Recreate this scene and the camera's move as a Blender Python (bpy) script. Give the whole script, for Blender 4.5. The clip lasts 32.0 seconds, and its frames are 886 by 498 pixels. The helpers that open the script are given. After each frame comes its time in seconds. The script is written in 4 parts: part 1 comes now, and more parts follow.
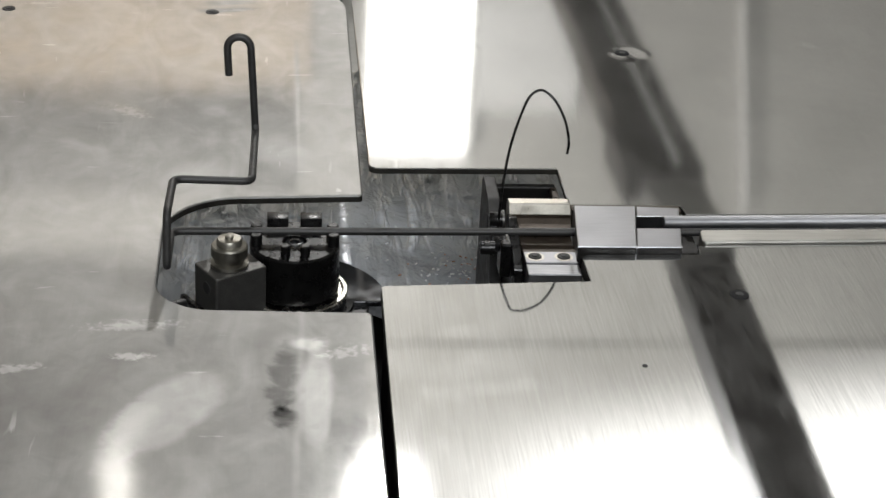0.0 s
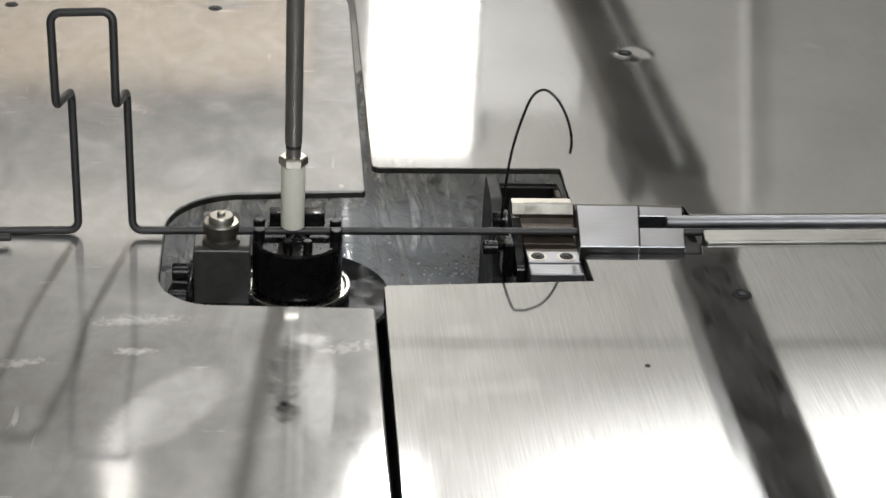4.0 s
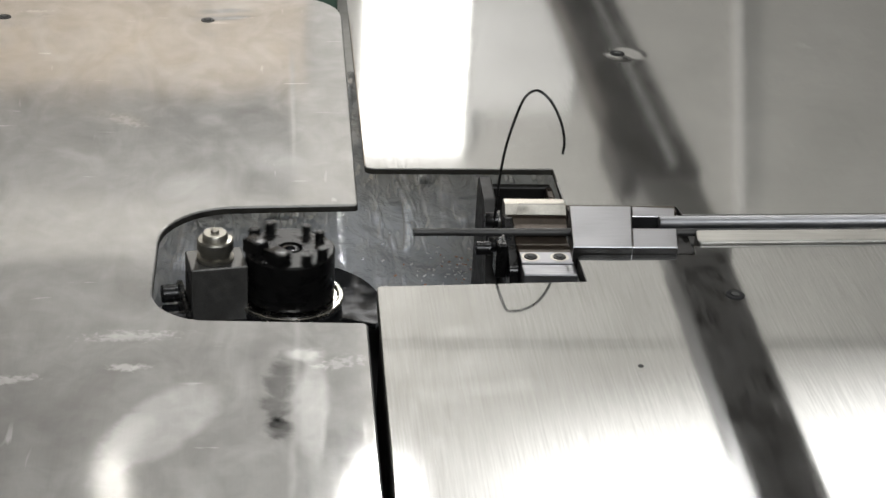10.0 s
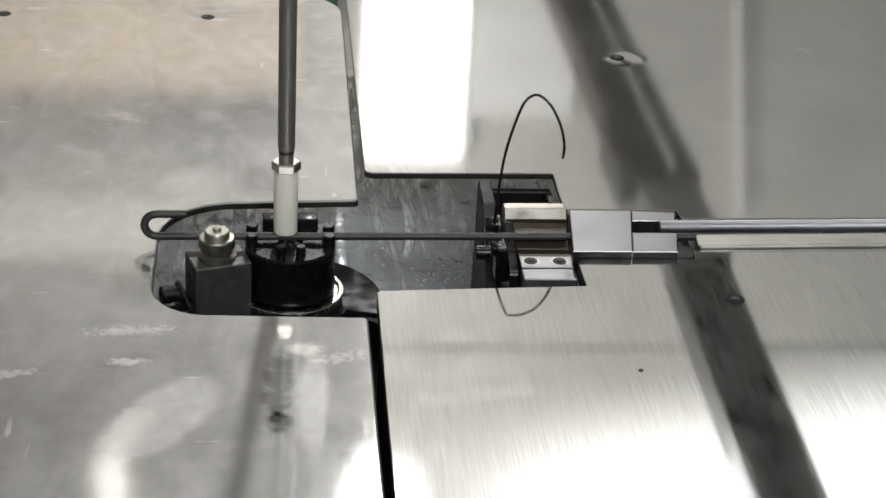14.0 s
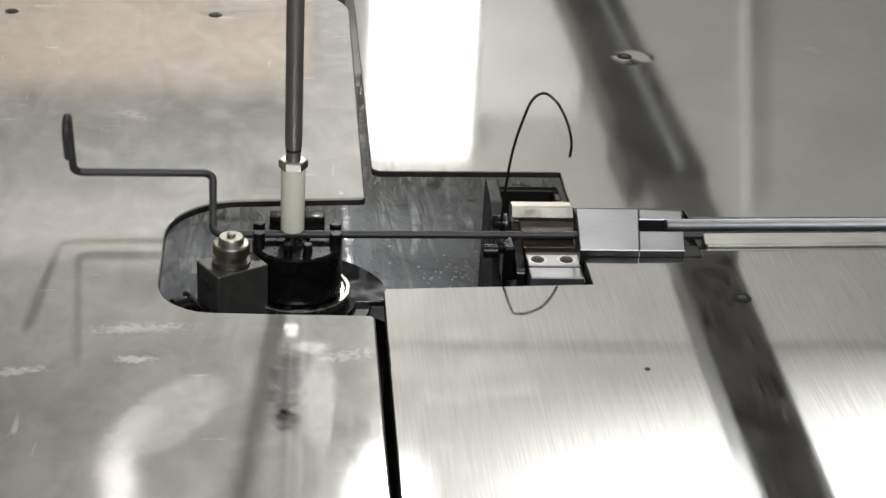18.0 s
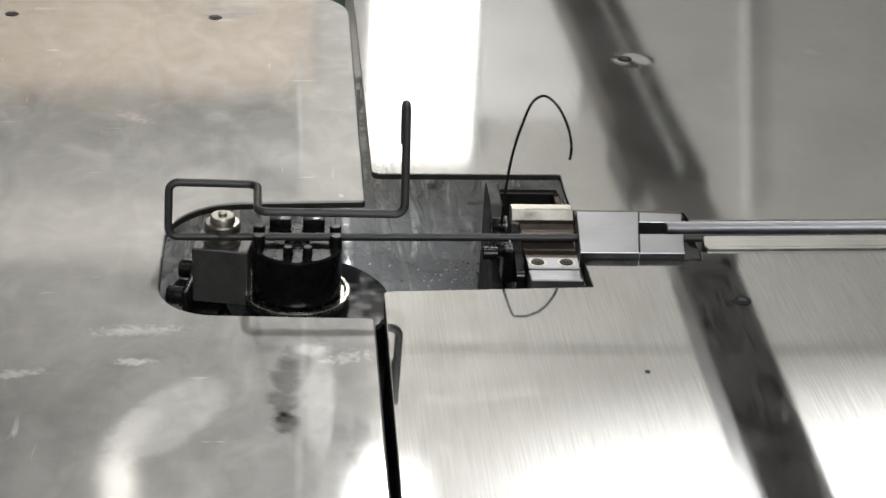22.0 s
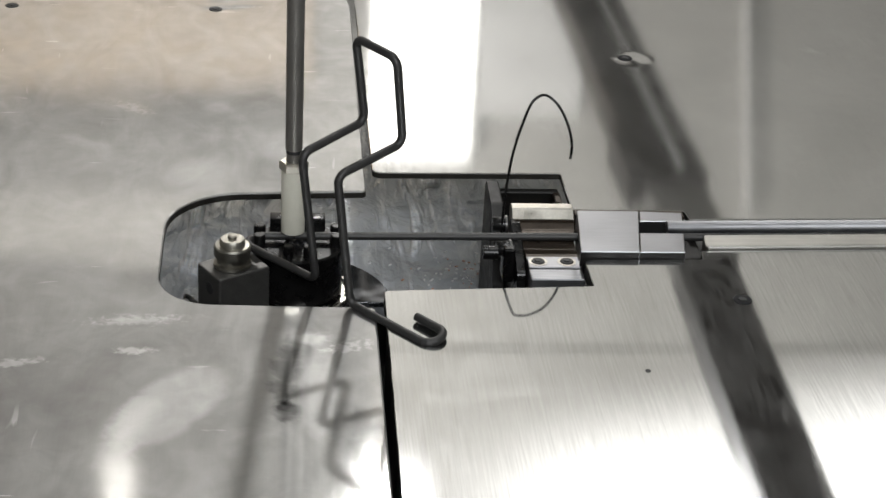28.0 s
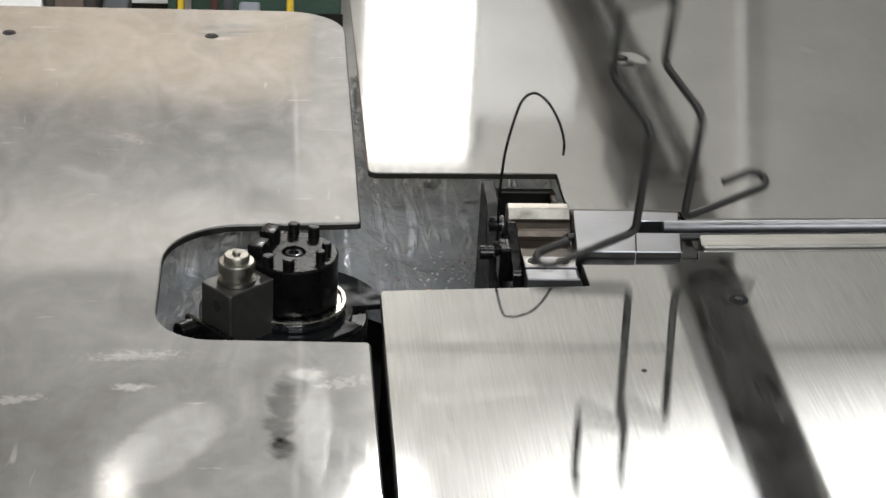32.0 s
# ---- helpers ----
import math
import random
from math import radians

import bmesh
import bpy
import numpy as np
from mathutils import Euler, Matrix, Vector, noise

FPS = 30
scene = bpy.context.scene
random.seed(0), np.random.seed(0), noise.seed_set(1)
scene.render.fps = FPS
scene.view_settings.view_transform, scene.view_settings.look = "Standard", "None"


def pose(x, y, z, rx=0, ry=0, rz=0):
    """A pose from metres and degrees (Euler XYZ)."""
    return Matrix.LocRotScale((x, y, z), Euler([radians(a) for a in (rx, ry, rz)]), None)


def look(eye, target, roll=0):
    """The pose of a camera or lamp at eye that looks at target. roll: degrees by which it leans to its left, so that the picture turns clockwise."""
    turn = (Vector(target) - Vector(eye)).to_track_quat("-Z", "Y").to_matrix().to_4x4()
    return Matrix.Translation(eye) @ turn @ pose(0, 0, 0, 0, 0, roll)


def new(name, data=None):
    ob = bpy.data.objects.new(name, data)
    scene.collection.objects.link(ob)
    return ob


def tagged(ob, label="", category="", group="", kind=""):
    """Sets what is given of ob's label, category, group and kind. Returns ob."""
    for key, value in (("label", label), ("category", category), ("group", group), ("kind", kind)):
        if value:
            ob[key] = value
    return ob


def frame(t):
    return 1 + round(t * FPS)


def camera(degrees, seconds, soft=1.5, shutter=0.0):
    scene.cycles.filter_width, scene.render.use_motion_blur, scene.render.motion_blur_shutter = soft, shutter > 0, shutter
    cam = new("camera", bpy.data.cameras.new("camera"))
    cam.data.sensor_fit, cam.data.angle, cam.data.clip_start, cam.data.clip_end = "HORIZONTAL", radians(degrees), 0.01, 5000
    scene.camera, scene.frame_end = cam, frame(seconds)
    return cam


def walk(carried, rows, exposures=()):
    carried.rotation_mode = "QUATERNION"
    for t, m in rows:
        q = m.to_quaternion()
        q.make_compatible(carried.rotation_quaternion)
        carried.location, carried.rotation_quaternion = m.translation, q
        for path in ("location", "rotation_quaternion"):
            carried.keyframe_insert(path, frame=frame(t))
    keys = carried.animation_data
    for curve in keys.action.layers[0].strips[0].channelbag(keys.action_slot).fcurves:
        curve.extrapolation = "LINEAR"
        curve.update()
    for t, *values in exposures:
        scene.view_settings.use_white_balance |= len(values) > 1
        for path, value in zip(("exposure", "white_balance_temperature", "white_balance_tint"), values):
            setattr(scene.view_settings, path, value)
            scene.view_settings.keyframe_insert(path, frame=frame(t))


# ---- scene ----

# Metres. x runs along the fed wire, y away from the viewer, z up. The fixed table's top is z = 0.
cam = camera(27.66, 32.0, shutter=0.5)
EYE = (-0.0740, -1.00781, 0.50539)
ROLL = 3.26


def aim(*rows):
    return [(t, look(EYE, (x, y, 0), ROLL)) for t, x, y in rows]


walk(cam, aim((0, 0.03286, -0.03034), (0.5, 0.03343, -0.02973), (1, 0.03353, -0.02856), (1.5, 0.03228, -0.02744), (2, 0.03151, -0.03036), (2.5, 0.03048, -0.02973), (3, 0.03094, -0.03093),
              (3.5, 0.03168, -0.03149), (4.5, 0.0300, -0.0295), (5.5, 0.02828, -0.02748), (6, 0.02845, -0.02862), (6.5, 0.02888, -0.02975), (7, 0.03022, -0.02977), (7.5, 0.03161, -0.02915),
              (8, 0.03125, -0.03036), (8.5, 0.03348, -0.02913), (9, 0.03630, -0.02739), (9.5, 0.03685, -0.02738), (10, 0.03556, -0.02971), (10.5, 0.03461, -0.02855), (11, 0.03576, -0.02739),
              (11.5, 0.03524, -0.02740), (12, 0.03415, -0.02741), (12.5, 0.03651, -0.02503), (13, 0.03616, -0.02274), (13.5, 0.03715, -0.02388), (14, 0.03606, -0.02389), (14.5, 0.03455, -0.02276),
              (15.5, 0.0338, -0.0245), (16.5, 0.03320, -0.02625), (17, 0.03159, -0.02631), (17.5, 0.03159, -0.02627), (18.5, 0.03159, -0.02627), (19, 0.03133, -0.02627),
              (19.5, 0.03086, -0.02510), (20, 0.03114, -0.02509), (20.5, 0.03077, -0.02628), (21, 0.03060, -0.02510), (21.5, 0.03124, -0.02395), (22, 0.03188, -0.02280), (22.5, 0.02908, -0.02398),
              (23, 0.02811, -0.02631), (23.5, 0.02801, -0.02749), (24, 0.02972, -0.02625), (24.5, 0.03113, -0.02509), (25, 0.03123, -0.02745), (25.5, 0.03164, -0.02570), (26.5, 0.0311, -0.0254),
              (27.5, 0.03060, -0.02510), (28, 0.03152, -0.02395), (28.5, 0.03274, -0.02508), (29, 0.03392, -0.02392), (29.5, 0.03283, -0.02393), (30, 0.03277, -0.02156), (30.5, 0.03221, -0.02508),
              (31, 0.03283, -0.02393), (31.5, 0.03283, -0.02393), (32, 0.03392, -0.02392)), exposures=[(0, 0.0), (32, 0.0)])

# ---- world and lamps ----
world = bpy.data.worlds.new("hall_air")
scene.world = world
world.use_nodes = True
world.node_tree.nodes["Background"].inputs[0].default_value = (0.9, 0.95, 1.0, 1)
world.node_tree.nodes["Background"].inputs[1].default_value = 0.05


def lamp(name, at, to, size, size_y, watts, colour=(1, 1, 1)):
    data = bpy.data.lights.new(name, "AREA")
    data.shape, data.size, data.size_y, data.energy, data.color = "RECTANGLE", size, size_y, watts, colour
    ob = new(name, data)
    ob.matrix_basis = look(at, to)
    return ob


lamp("work_lamp", (0.29, 3.5, 2.75), (-0.05, -0.05, 0), 0.13, 0.13, 41, (1.0, 0.99, 0.975))
# Two unseen fills added to brighten the wall that the plates mirror.
lamp("hall_fill", (-1.0, 4.9, 4.6), (-0.9, 7.0, 2.3), 1.4, 0.8, 125, (1.0, 0.955, 0.90))
lamp("hall_fill", (2.0, 4.6, 5.4), (1.9, 7.0, 3.7), 2.0, 0.8, 67, (1.0, 0.985, 0.965))
# Unseen fill hung low, added only to brighten the things behind the table.
lamp("background_fill", (-0.4, 1.75, 0.75), (-0.35, 2.95, -0.55), 1.0, 0.2, 42, (1.0, 0.99, 0.97))
# Overhead fill, unseen, added to brighten the deep machine bed.
lamp("overhead_fill", (0.1, 0.3, 5.5), (0.1, 0.3, 0.0), 1.2, 0.6, 68, (0.95, 0.98, 1.0))
# Unseen fill from the viewer's side, added to lift bed and background.
lamp("hall_fill", (0.3, -3.5, 2.3), (0.0, 0.6, 0.0), 1.8, 0.9, 90, (0.94, 0.97, 1.0))


# ---- materials ----
def material(name, colour, rough=0.5, metal=0.0, scale=60.0, vary=0.12, bump=0.0, bump_scale=None, stretch=(1, 1, 1), rough_vary=0.1, emit=0.0, aniso=0.0, spec=0.5):
    """A plain surface with two scales of variation, grain stretched along one way."""
    m = bpy.data.materials.new(name)
    m.use_nodes = True
    nt = m.node_tree
    b = nt.nodes["Principled BSDF"]
    tex = nt.nodes.new("ShaderNodeTexCoord")
    mp = nt.nodes.new("ShaderNodeMapping")
    mp.inputs["Scale"].default_value = stretch
    nt.links.new(tex.outputs["Object"], mp.inputs["Vector"])
    big, fine = nt.nodes.new("ShaderNodeTexNoise"), nt.nodes.new("ShaderNodeTexNoise")
    big.inputs["Scale"].default_value, big.inputs["Detail"].default_value = scale, 4
    fine.inputs["Scale"].default_value, fine.inputs["Detail"].default_value = bump_scale or scale * 8, 3
    nt.links.new(tex.outputs["Object"], big.inputs["Vector"])
    nt.links.new(mp.outputs["Vector"], fine.inputs["Vector"])
    add = nt.nodes.new("ShaderNodeMath")
    add.operation = "MULTIPLY_ADD"
    add.inputs[1].default_value = 0.5
    nt.links.new(fine.outputs["Fac"], add.inputs[0])
    half = nt.nodes.new("ShaderNodeMath")
    half.operation = "MULTIPLY"
    half.inputs[1].default_value = 0.5
    nt.links.new(big.outputs["Fac"], half.inputs[0])
    nt.links.new(half.outputs[0], add.inputs[2])
    ramp = nt.nodes.new("ShaderNodeMix")
    ramp.data_type = "RGBA"
    lo, hi = [max(0, c * (1 - vary)) for c in colour], [min(1, c * (1 + vary)) for c in colour]
    ramp.inputs["A"].default_value, ramp.inputs["B"].default_value = (*lo, 1), (*hi, 1)
    spread = nt.nodes.new("ShaderNodeMapRange")
    spread.inputs[1].default_value, spread.inputs[2].default_value = 0.3, 0.7
    nt.links.new(add.outputs[0], spread.inputs[0])
    nt.links.new(spread.outputs[0], ramp.inputs["Factor"])
    nt.links.new(ramp.outputs["Result"], b.inputs["Base Color"])
    rr = nt.nodes.new("ShaderNodeMapRange")
    rr.inputs[1].default_value, rr.inputs[2].default_value = 0.3, 0.7
    rr.inputs[3].default_value, rr.inputs[4].default_value = max(0.03, rough - rough_vary), min(1, rough + rough_vary)
    nt.links.new(big.outputs["Fac"], rr.inputs[0])
    nt.links.new(rr.outputs[0], b.inputs["Roughness"])
    b.inputs["Metallic"].default_value = metal
    b.inputs["Specular IOR Level"].default_value = spec
    if bump:
        bp = nt.nodes.new("ShaderNodeBump")
        bp.inputs["Strength"].default_value, bp.inputs["Distance"].default_value = bump, 0.0005
        nt.links.new(fine.outputs["Fac"], bp.inputs["Height"])
        nt.links.new(bp.outputs["Normal"], b.inputs["Normal"])
    if emit:
        b.inputs["Emission Color"].default_value, b.inputs["Emission Strength"].default_value = (*colour, 1), emit
    return m


def node_math(nt, op, a, b=None, c=None):
    n = nt.nodes.new("ShaderNodeMath")
    n.operation = op
    for i, v in enumerate((a, b, c)):
        if v is None:
            continue
        if isinstance(v, (int, float)):
            n.inputs[i].default_value = v
        else:
            nt.links.new(v, n.inputs[i])
    return n.outputs[0]


def node_noise(nt, vec, scale, detail=3.0, distort=0.0, stretch=None, turn=0.0):
    if stretch:
        mp = nt.nodes.new("ShaderNodeMapping")
        mp.inputs["Scale"].default_value = stretch
        mp.inputs["Rotation"].default_value = (0, 0, radians(turn))
        nt.links.new(vec, mp.inputs["Vector"])
        vec = mp.outputs["Vector"]
    n = nt.nodes.new("ShaderNodeTexNoise")
    n.inputs["Scale"].default_value, n.inputs["Detail"].default_value, n.inputs["Distortion"].default_value = scale, detail, distort
    nt.links.new(vec, n.inputs["Vector"])
    return n.outputs["Fac"]


def node_range(nt, v, a, b, c, d, smooth=False):
    n = nt.nodes.new("ShaderNodeMapRange")
    n.interpolation_type = "SMOOTHSTEP" if smooth else "LINEAR"
    for i, q in enumerate((a, b, c, d)):
        n.inputs[i + 1].default_value = q
    nt.links.new(v, n.inputs[0])
    return n.outputs[0]


def sheet_steel(name, tone, rough, streak, wide, tight, wave, scratch, brush, marks=()):
    """Ground stainless sheet. marks: (x, y, half length, half width, turn, soft, tone, broad, height in mm)."""
    m = bpy.data.materials.new(name)
    m.use_nodes = True
    nt = m.node_tree
    b = nt.nodes["Principled BSDF"]
    vec = nt.nodes.new("ShaderNodeTexCoord").outputs["Object"]
    grain = node_noise(nt, vec, 900, 3, 0, (1, 0.02, 1))
    coarse = node_noise(nt, vec, 800, 3, 0.3, (1, 0.05, 1))
    cloud = node_noise(nt, vec, 9, 6, 0.8)
    wipe = node_noise(nt, vec, 22, 5, 1.5, (1, 0.5, 1), 25)
    ragged = node_noise(nt, vec, 70, 5, 0.6)
    frayed = node_noise(nt, vec, 230, 4, 0.5)
    # fine scratches in two directions, gathered in patches
    s1 = node_range(nt, node_noise(nt, vec, 120, 2, 0.4, (1.0, 0.14, 1), 62), 0.70, 0.74, 0, 1)
    s2 = node_range(nt, node_noise(nt, vec, 150, 2, 0.5, (0.14, 1.0, 1), -14), 0.70, 0.74, 0, 1)
    where = node_range(nt, node_noise(nt, vec, 11, 3, 0.0, (1, 1, 1), 40), 0.50, 0.62, 0, 1)
    lines = node_math(nt, "MULTIPLY", node_math(nt, "MAXIMUM", s1, s2), where)
    light = node_math(nt, "ADD", node_range(nt, grain, 0.3, 0.7, 1 - 0.04 * brush, 1 + 0.04 * brush), node_range(nt, cloud, 0.3, 0.7, -0.03 - 0.08 * scratch, 0.03 + 0.07 * scratch))
    light = node_math(nt, "ADD", light, node_range(nt, ragged, 0.3, 0.7, -0.08 * scratch, 0.07 * scratch))
    light = node_math(nt, "MULTIPLY_ADD", lines, 0.22 * scratch, light)
    broad_share = node_math(nt, "ADD", node_range(nt, wipe, 0.35, 0.72, 1 - tight - 0.10 * scratch, 1 - tight + 0.12 * scratch), node_range(nt, coarse, 0.35, 0.65, -0.012 * brush, 0.012 * brush))
    broad_share = node_math(nt, "MULTIPLY_ADD", lines, 0.3 * scratch, broad_share)
    high = node_math(nt, "MULTIPLY", node_noise(nt, vec, 5.5, 1.0, 0.4), wave)
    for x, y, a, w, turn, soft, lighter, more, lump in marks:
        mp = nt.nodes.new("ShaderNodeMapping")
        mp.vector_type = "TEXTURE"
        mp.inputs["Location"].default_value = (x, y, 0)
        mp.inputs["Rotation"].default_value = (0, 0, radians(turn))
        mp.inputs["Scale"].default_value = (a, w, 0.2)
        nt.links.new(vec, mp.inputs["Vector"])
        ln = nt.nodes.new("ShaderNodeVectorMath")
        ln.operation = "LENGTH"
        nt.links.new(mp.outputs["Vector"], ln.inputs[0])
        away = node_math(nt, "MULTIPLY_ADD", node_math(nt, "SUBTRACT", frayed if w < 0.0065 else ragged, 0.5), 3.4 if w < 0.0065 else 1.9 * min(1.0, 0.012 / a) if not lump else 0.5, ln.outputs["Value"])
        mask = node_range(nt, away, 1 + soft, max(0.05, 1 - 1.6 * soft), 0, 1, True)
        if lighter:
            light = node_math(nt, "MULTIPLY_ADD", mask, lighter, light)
        if more:
            broad_share = node_math(nt, "MULTIPLY_ADD", mask, more, broad_share)
        if lump:
            high = node_math(nt, "MULTIPLY_ADD", mask, lump / 1000, high)
    col = nt.nodes.new("ShaderNodeVectorMath")
    col.operation = "SCALE"
    col.inputs[0].default_value = tone
    nt.links.new(light, col.inputs["Scale"])
    bump = nt.nodes.new("ShaderNodeBump")
    bump.inputs["Strength"].default_value, bump.inputs["Distance"].default_value = 1.0, 1.0
    nt.links.new(node_math(nt, "MULTIPLY_ADD", grain, 0.0000007, high), bump.inputs["Height"])
    b.inputs["Metallic"].default_value = 1.0
    nt.links.new(col.outputs[0], b.inputs["Base Color"])
    nt.links.new(bump.outputs[0], b.inputs["Normal"])
    nt.links.new(node_math(nt, "ADD", node_range(nt, coarse, 0.32, 0.68, rough - streak, rough + streak), node_range(nt, cloud, 0.35, 0.7, -0.01 * scratch, 0.025 * scratch)), b.inputs["Roughness"])
    # the ground crests shine broadly, the flats between them tightly
    broad = nt.nodes.new("ShaderNodeBsdfPrincipled")
    broad.inputs["Metallic"].default_value = 1.0
    broad.inputs["Roughness"].default_value = wide
    nt.links.new(col.outputs[0], broad.inputs["Base Color"])
    nt.links.new(bump.outputs[0], broad.inputs["Normal"])
    both = nt.nodes.new("ShaderNodeMixShader")
    cl = nt.nodes.new("ShaderNodeClamp")
    nt.links.new(broad_share, cl.inputs[0])
    nt.links.new(cl.outputs[0], both.inputs[0])
    nt.links.new(b.outputs[0], both.inputs[1])
    nt.links.new(broad.outputs[0], both.inputs[2])
    nt.links.new(both.outputs[0], nt.nodes["Material Output"].inputs["Surface"])
    return m


# wear on the plates: wiped patches, dents round the screws, dark oil smudges, a polished stripe; also painted
# reflections and glints
LIFT_WEAR_AND_SHINE = [
    # the first two paint broad dark reflections into the colour
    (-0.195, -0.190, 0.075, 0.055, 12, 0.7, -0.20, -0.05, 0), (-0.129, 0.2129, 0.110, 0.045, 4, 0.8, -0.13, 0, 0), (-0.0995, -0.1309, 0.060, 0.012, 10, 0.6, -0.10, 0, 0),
    # pale and dark streaks paint the glint and shade of the screw dents
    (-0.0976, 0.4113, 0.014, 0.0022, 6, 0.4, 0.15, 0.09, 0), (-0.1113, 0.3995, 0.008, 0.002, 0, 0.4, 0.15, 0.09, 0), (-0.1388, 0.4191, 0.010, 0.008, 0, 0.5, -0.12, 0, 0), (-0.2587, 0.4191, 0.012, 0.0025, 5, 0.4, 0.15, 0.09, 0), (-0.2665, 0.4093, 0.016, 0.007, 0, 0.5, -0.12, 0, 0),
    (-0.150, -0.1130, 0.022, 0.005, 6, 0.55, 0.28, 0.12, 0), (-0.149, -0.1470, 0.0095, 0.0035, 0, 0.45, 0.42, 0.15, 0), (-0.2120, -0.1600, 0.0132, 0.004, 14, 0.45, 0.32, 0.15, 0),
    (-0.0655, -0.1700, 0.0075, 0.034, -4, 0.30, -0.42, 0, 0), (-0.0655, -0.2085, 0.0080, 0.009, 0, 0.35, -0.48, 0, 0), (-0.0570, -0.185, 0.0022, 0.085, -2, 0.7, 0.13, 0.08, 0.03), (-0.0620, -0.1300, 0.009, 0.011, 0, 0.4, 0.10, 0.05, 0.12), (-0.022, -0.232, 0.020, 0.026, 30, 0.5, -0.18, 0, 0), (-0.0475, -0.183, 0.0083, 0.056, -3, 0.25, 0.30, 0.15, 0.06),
    # the second of these paints a streaky highlight
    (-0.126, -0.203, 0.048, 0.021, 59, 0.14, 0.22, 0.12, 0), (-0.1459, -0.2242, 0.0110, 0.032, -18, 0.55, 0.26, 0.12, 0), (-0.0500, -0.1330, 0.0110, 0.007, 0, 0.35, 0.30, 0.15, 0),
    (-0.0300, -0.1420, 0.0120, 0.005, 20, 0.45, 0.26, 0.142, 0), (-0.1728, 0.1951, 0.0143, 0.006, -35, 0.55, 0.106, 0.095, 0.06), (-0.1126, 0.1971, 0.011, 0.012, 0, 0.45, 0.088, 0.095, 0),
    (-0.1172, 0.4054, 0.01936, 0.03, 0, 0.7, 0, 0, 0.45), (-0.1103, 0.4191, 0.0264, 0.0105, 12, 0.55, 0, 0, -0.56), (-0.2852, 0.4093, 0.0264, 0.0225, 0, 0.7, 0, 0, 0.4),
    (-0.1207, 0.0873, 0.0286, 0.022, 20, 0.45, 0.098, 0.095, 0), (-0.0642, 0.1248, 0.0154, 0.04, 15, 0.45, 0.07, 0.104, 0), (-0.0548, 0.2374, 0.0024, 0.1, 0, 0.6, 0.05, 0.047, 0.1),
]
FIXED_WEAR = [
    (0.0355, -0.1311, 0.011, 0.007, 10, 0.8, 0.055, 0.041, 0), (0.0307, -0.17, 0.0286, 0.012, 15, 0.8, 0.032, 0.03, 0), (0.056, -0.191, 0.0242, 0.006, 8, 0.8, 0.055, 0.041, 0), (0.018, -0.199, 0.0132, 0.005, -12, 0.8, 0.055, 0.038, 0),
    (0.3608, 0.3319, 0.0088, 0.004, -55, 0.8, 0.159, 0.076, 0), (0.207, 0.307, 0.0095, 0.010, 0, 0.8, 0, 0, 0.42), (0.215, 0.308, 0.007, 0.008, 0, 0.8, 0.055, 0.10, -0.12), (0.2287, 0.2092, 0.0154, 0.005, -10, 0.8, 0.045, 0.038, 0), (0.2424, 0.1936, 0.0132, 0.003, -15, 0.8, 0.064, 0.038, 0),
]
STEEL_FIXED = sheet_steel("brushed_steel_table", (0.62, 0.625, 0.62), 0.058, 0.018, 0.25, 0.925, 0.00002, 0.32, 0.8, FIXED_WEAR)
STEEL_FRONT = sheet_steel("brushed_steel_front", (0.62, 0.625, 0.62), 0.036, 0.008, 0.42, 0.955, 0.00003, 0.22, 2.4, FIXED_WEAR)
STEEL_LIFT = sheet_steel("worn_steel_table", (0.505, 0.50, 0.487), 0.066, 0.014, 0.58, 0.52, 0.0005, 0.85, 0.3, LIFT_WEAR_AND_SHINE)


def film(name, tone):
    """Crinkled film over scratched sheet: cloudy, creased several ways, the creases' glints painted pale."""
    m = bpy.data.materials.new(name)
    m.use_nodes = True
    nt = m.node_tree
    b = nt.nodes["Principled BSDF"]
    vec = nt.nodes.new("ShaderNodeTexCoord").outputs["Object"]
    cloud = node_noise(nt, vec, 16, 5, 0.6)
    fold = node_noise(nt, vec, 38, 4, 0.5, (1, 0.55, 1), 30)
    c1 = node_range(nt, node_noise(nt, vec, 48, 3, 0.4, (1.0, 0.10, 1), 55), 0.58, 0.70, 0, 1)
    c2 = node_range(nt, node_noise(nt, vec, 60, 3, 0.4, (1.0, 0.12, 1), -20), 0.60, 0.72, 0, 1)
    c3 = node_range(nt, node_noise(nt, vec, 130, 2, 0.3), 0.70, 0.76, 0, 1)
    crease_glint = node_math(nt, "MULTIPLY", node_math(nt, "MAXIMUM", node_math(nt, "MAXIMUM", c1, c2), c3), node_range(nt, cloud, 0.42, 0.62, 0.15, 1))
    # the glint on the folds is put into the base colour as paler streaks
    light = node_math(nt, "MULTIPLY_ADD", crease_glint, 2.2, node_range(nt, cloud, 0.3, 0.7, 0.85, 1.2))
    col = nt.nodes.new("ShaderNodeVectorMath")
    col.operation = "SCALE"
    col.inputs[0].default_value = tone
    nt.links.new(light, col.inputs["Scale"])
    nt.links.new(col.outputs[0], b.inputs["Base Color"])
    b.inputs["Roughness"].default_value = 0.24
    b.inputs["Metallic"].default_value = 0.45
    b.inputs["Specular IOR Level"].default_value = 1.0
    bump = nt.nodes.new("ShaderNodeBump")
    bump.inputs["Strength"].default_value, bump.inputs["Distance"].default_value = 1.0, 0.014
    nt.links.new(node_math(nt, "MULTIPLY_ADD", crease_glint, 0.5, fold), bump.inputs["Height"])
    nt.links.new(bump.outputs[0], b.inputs["Normal"])
    return m


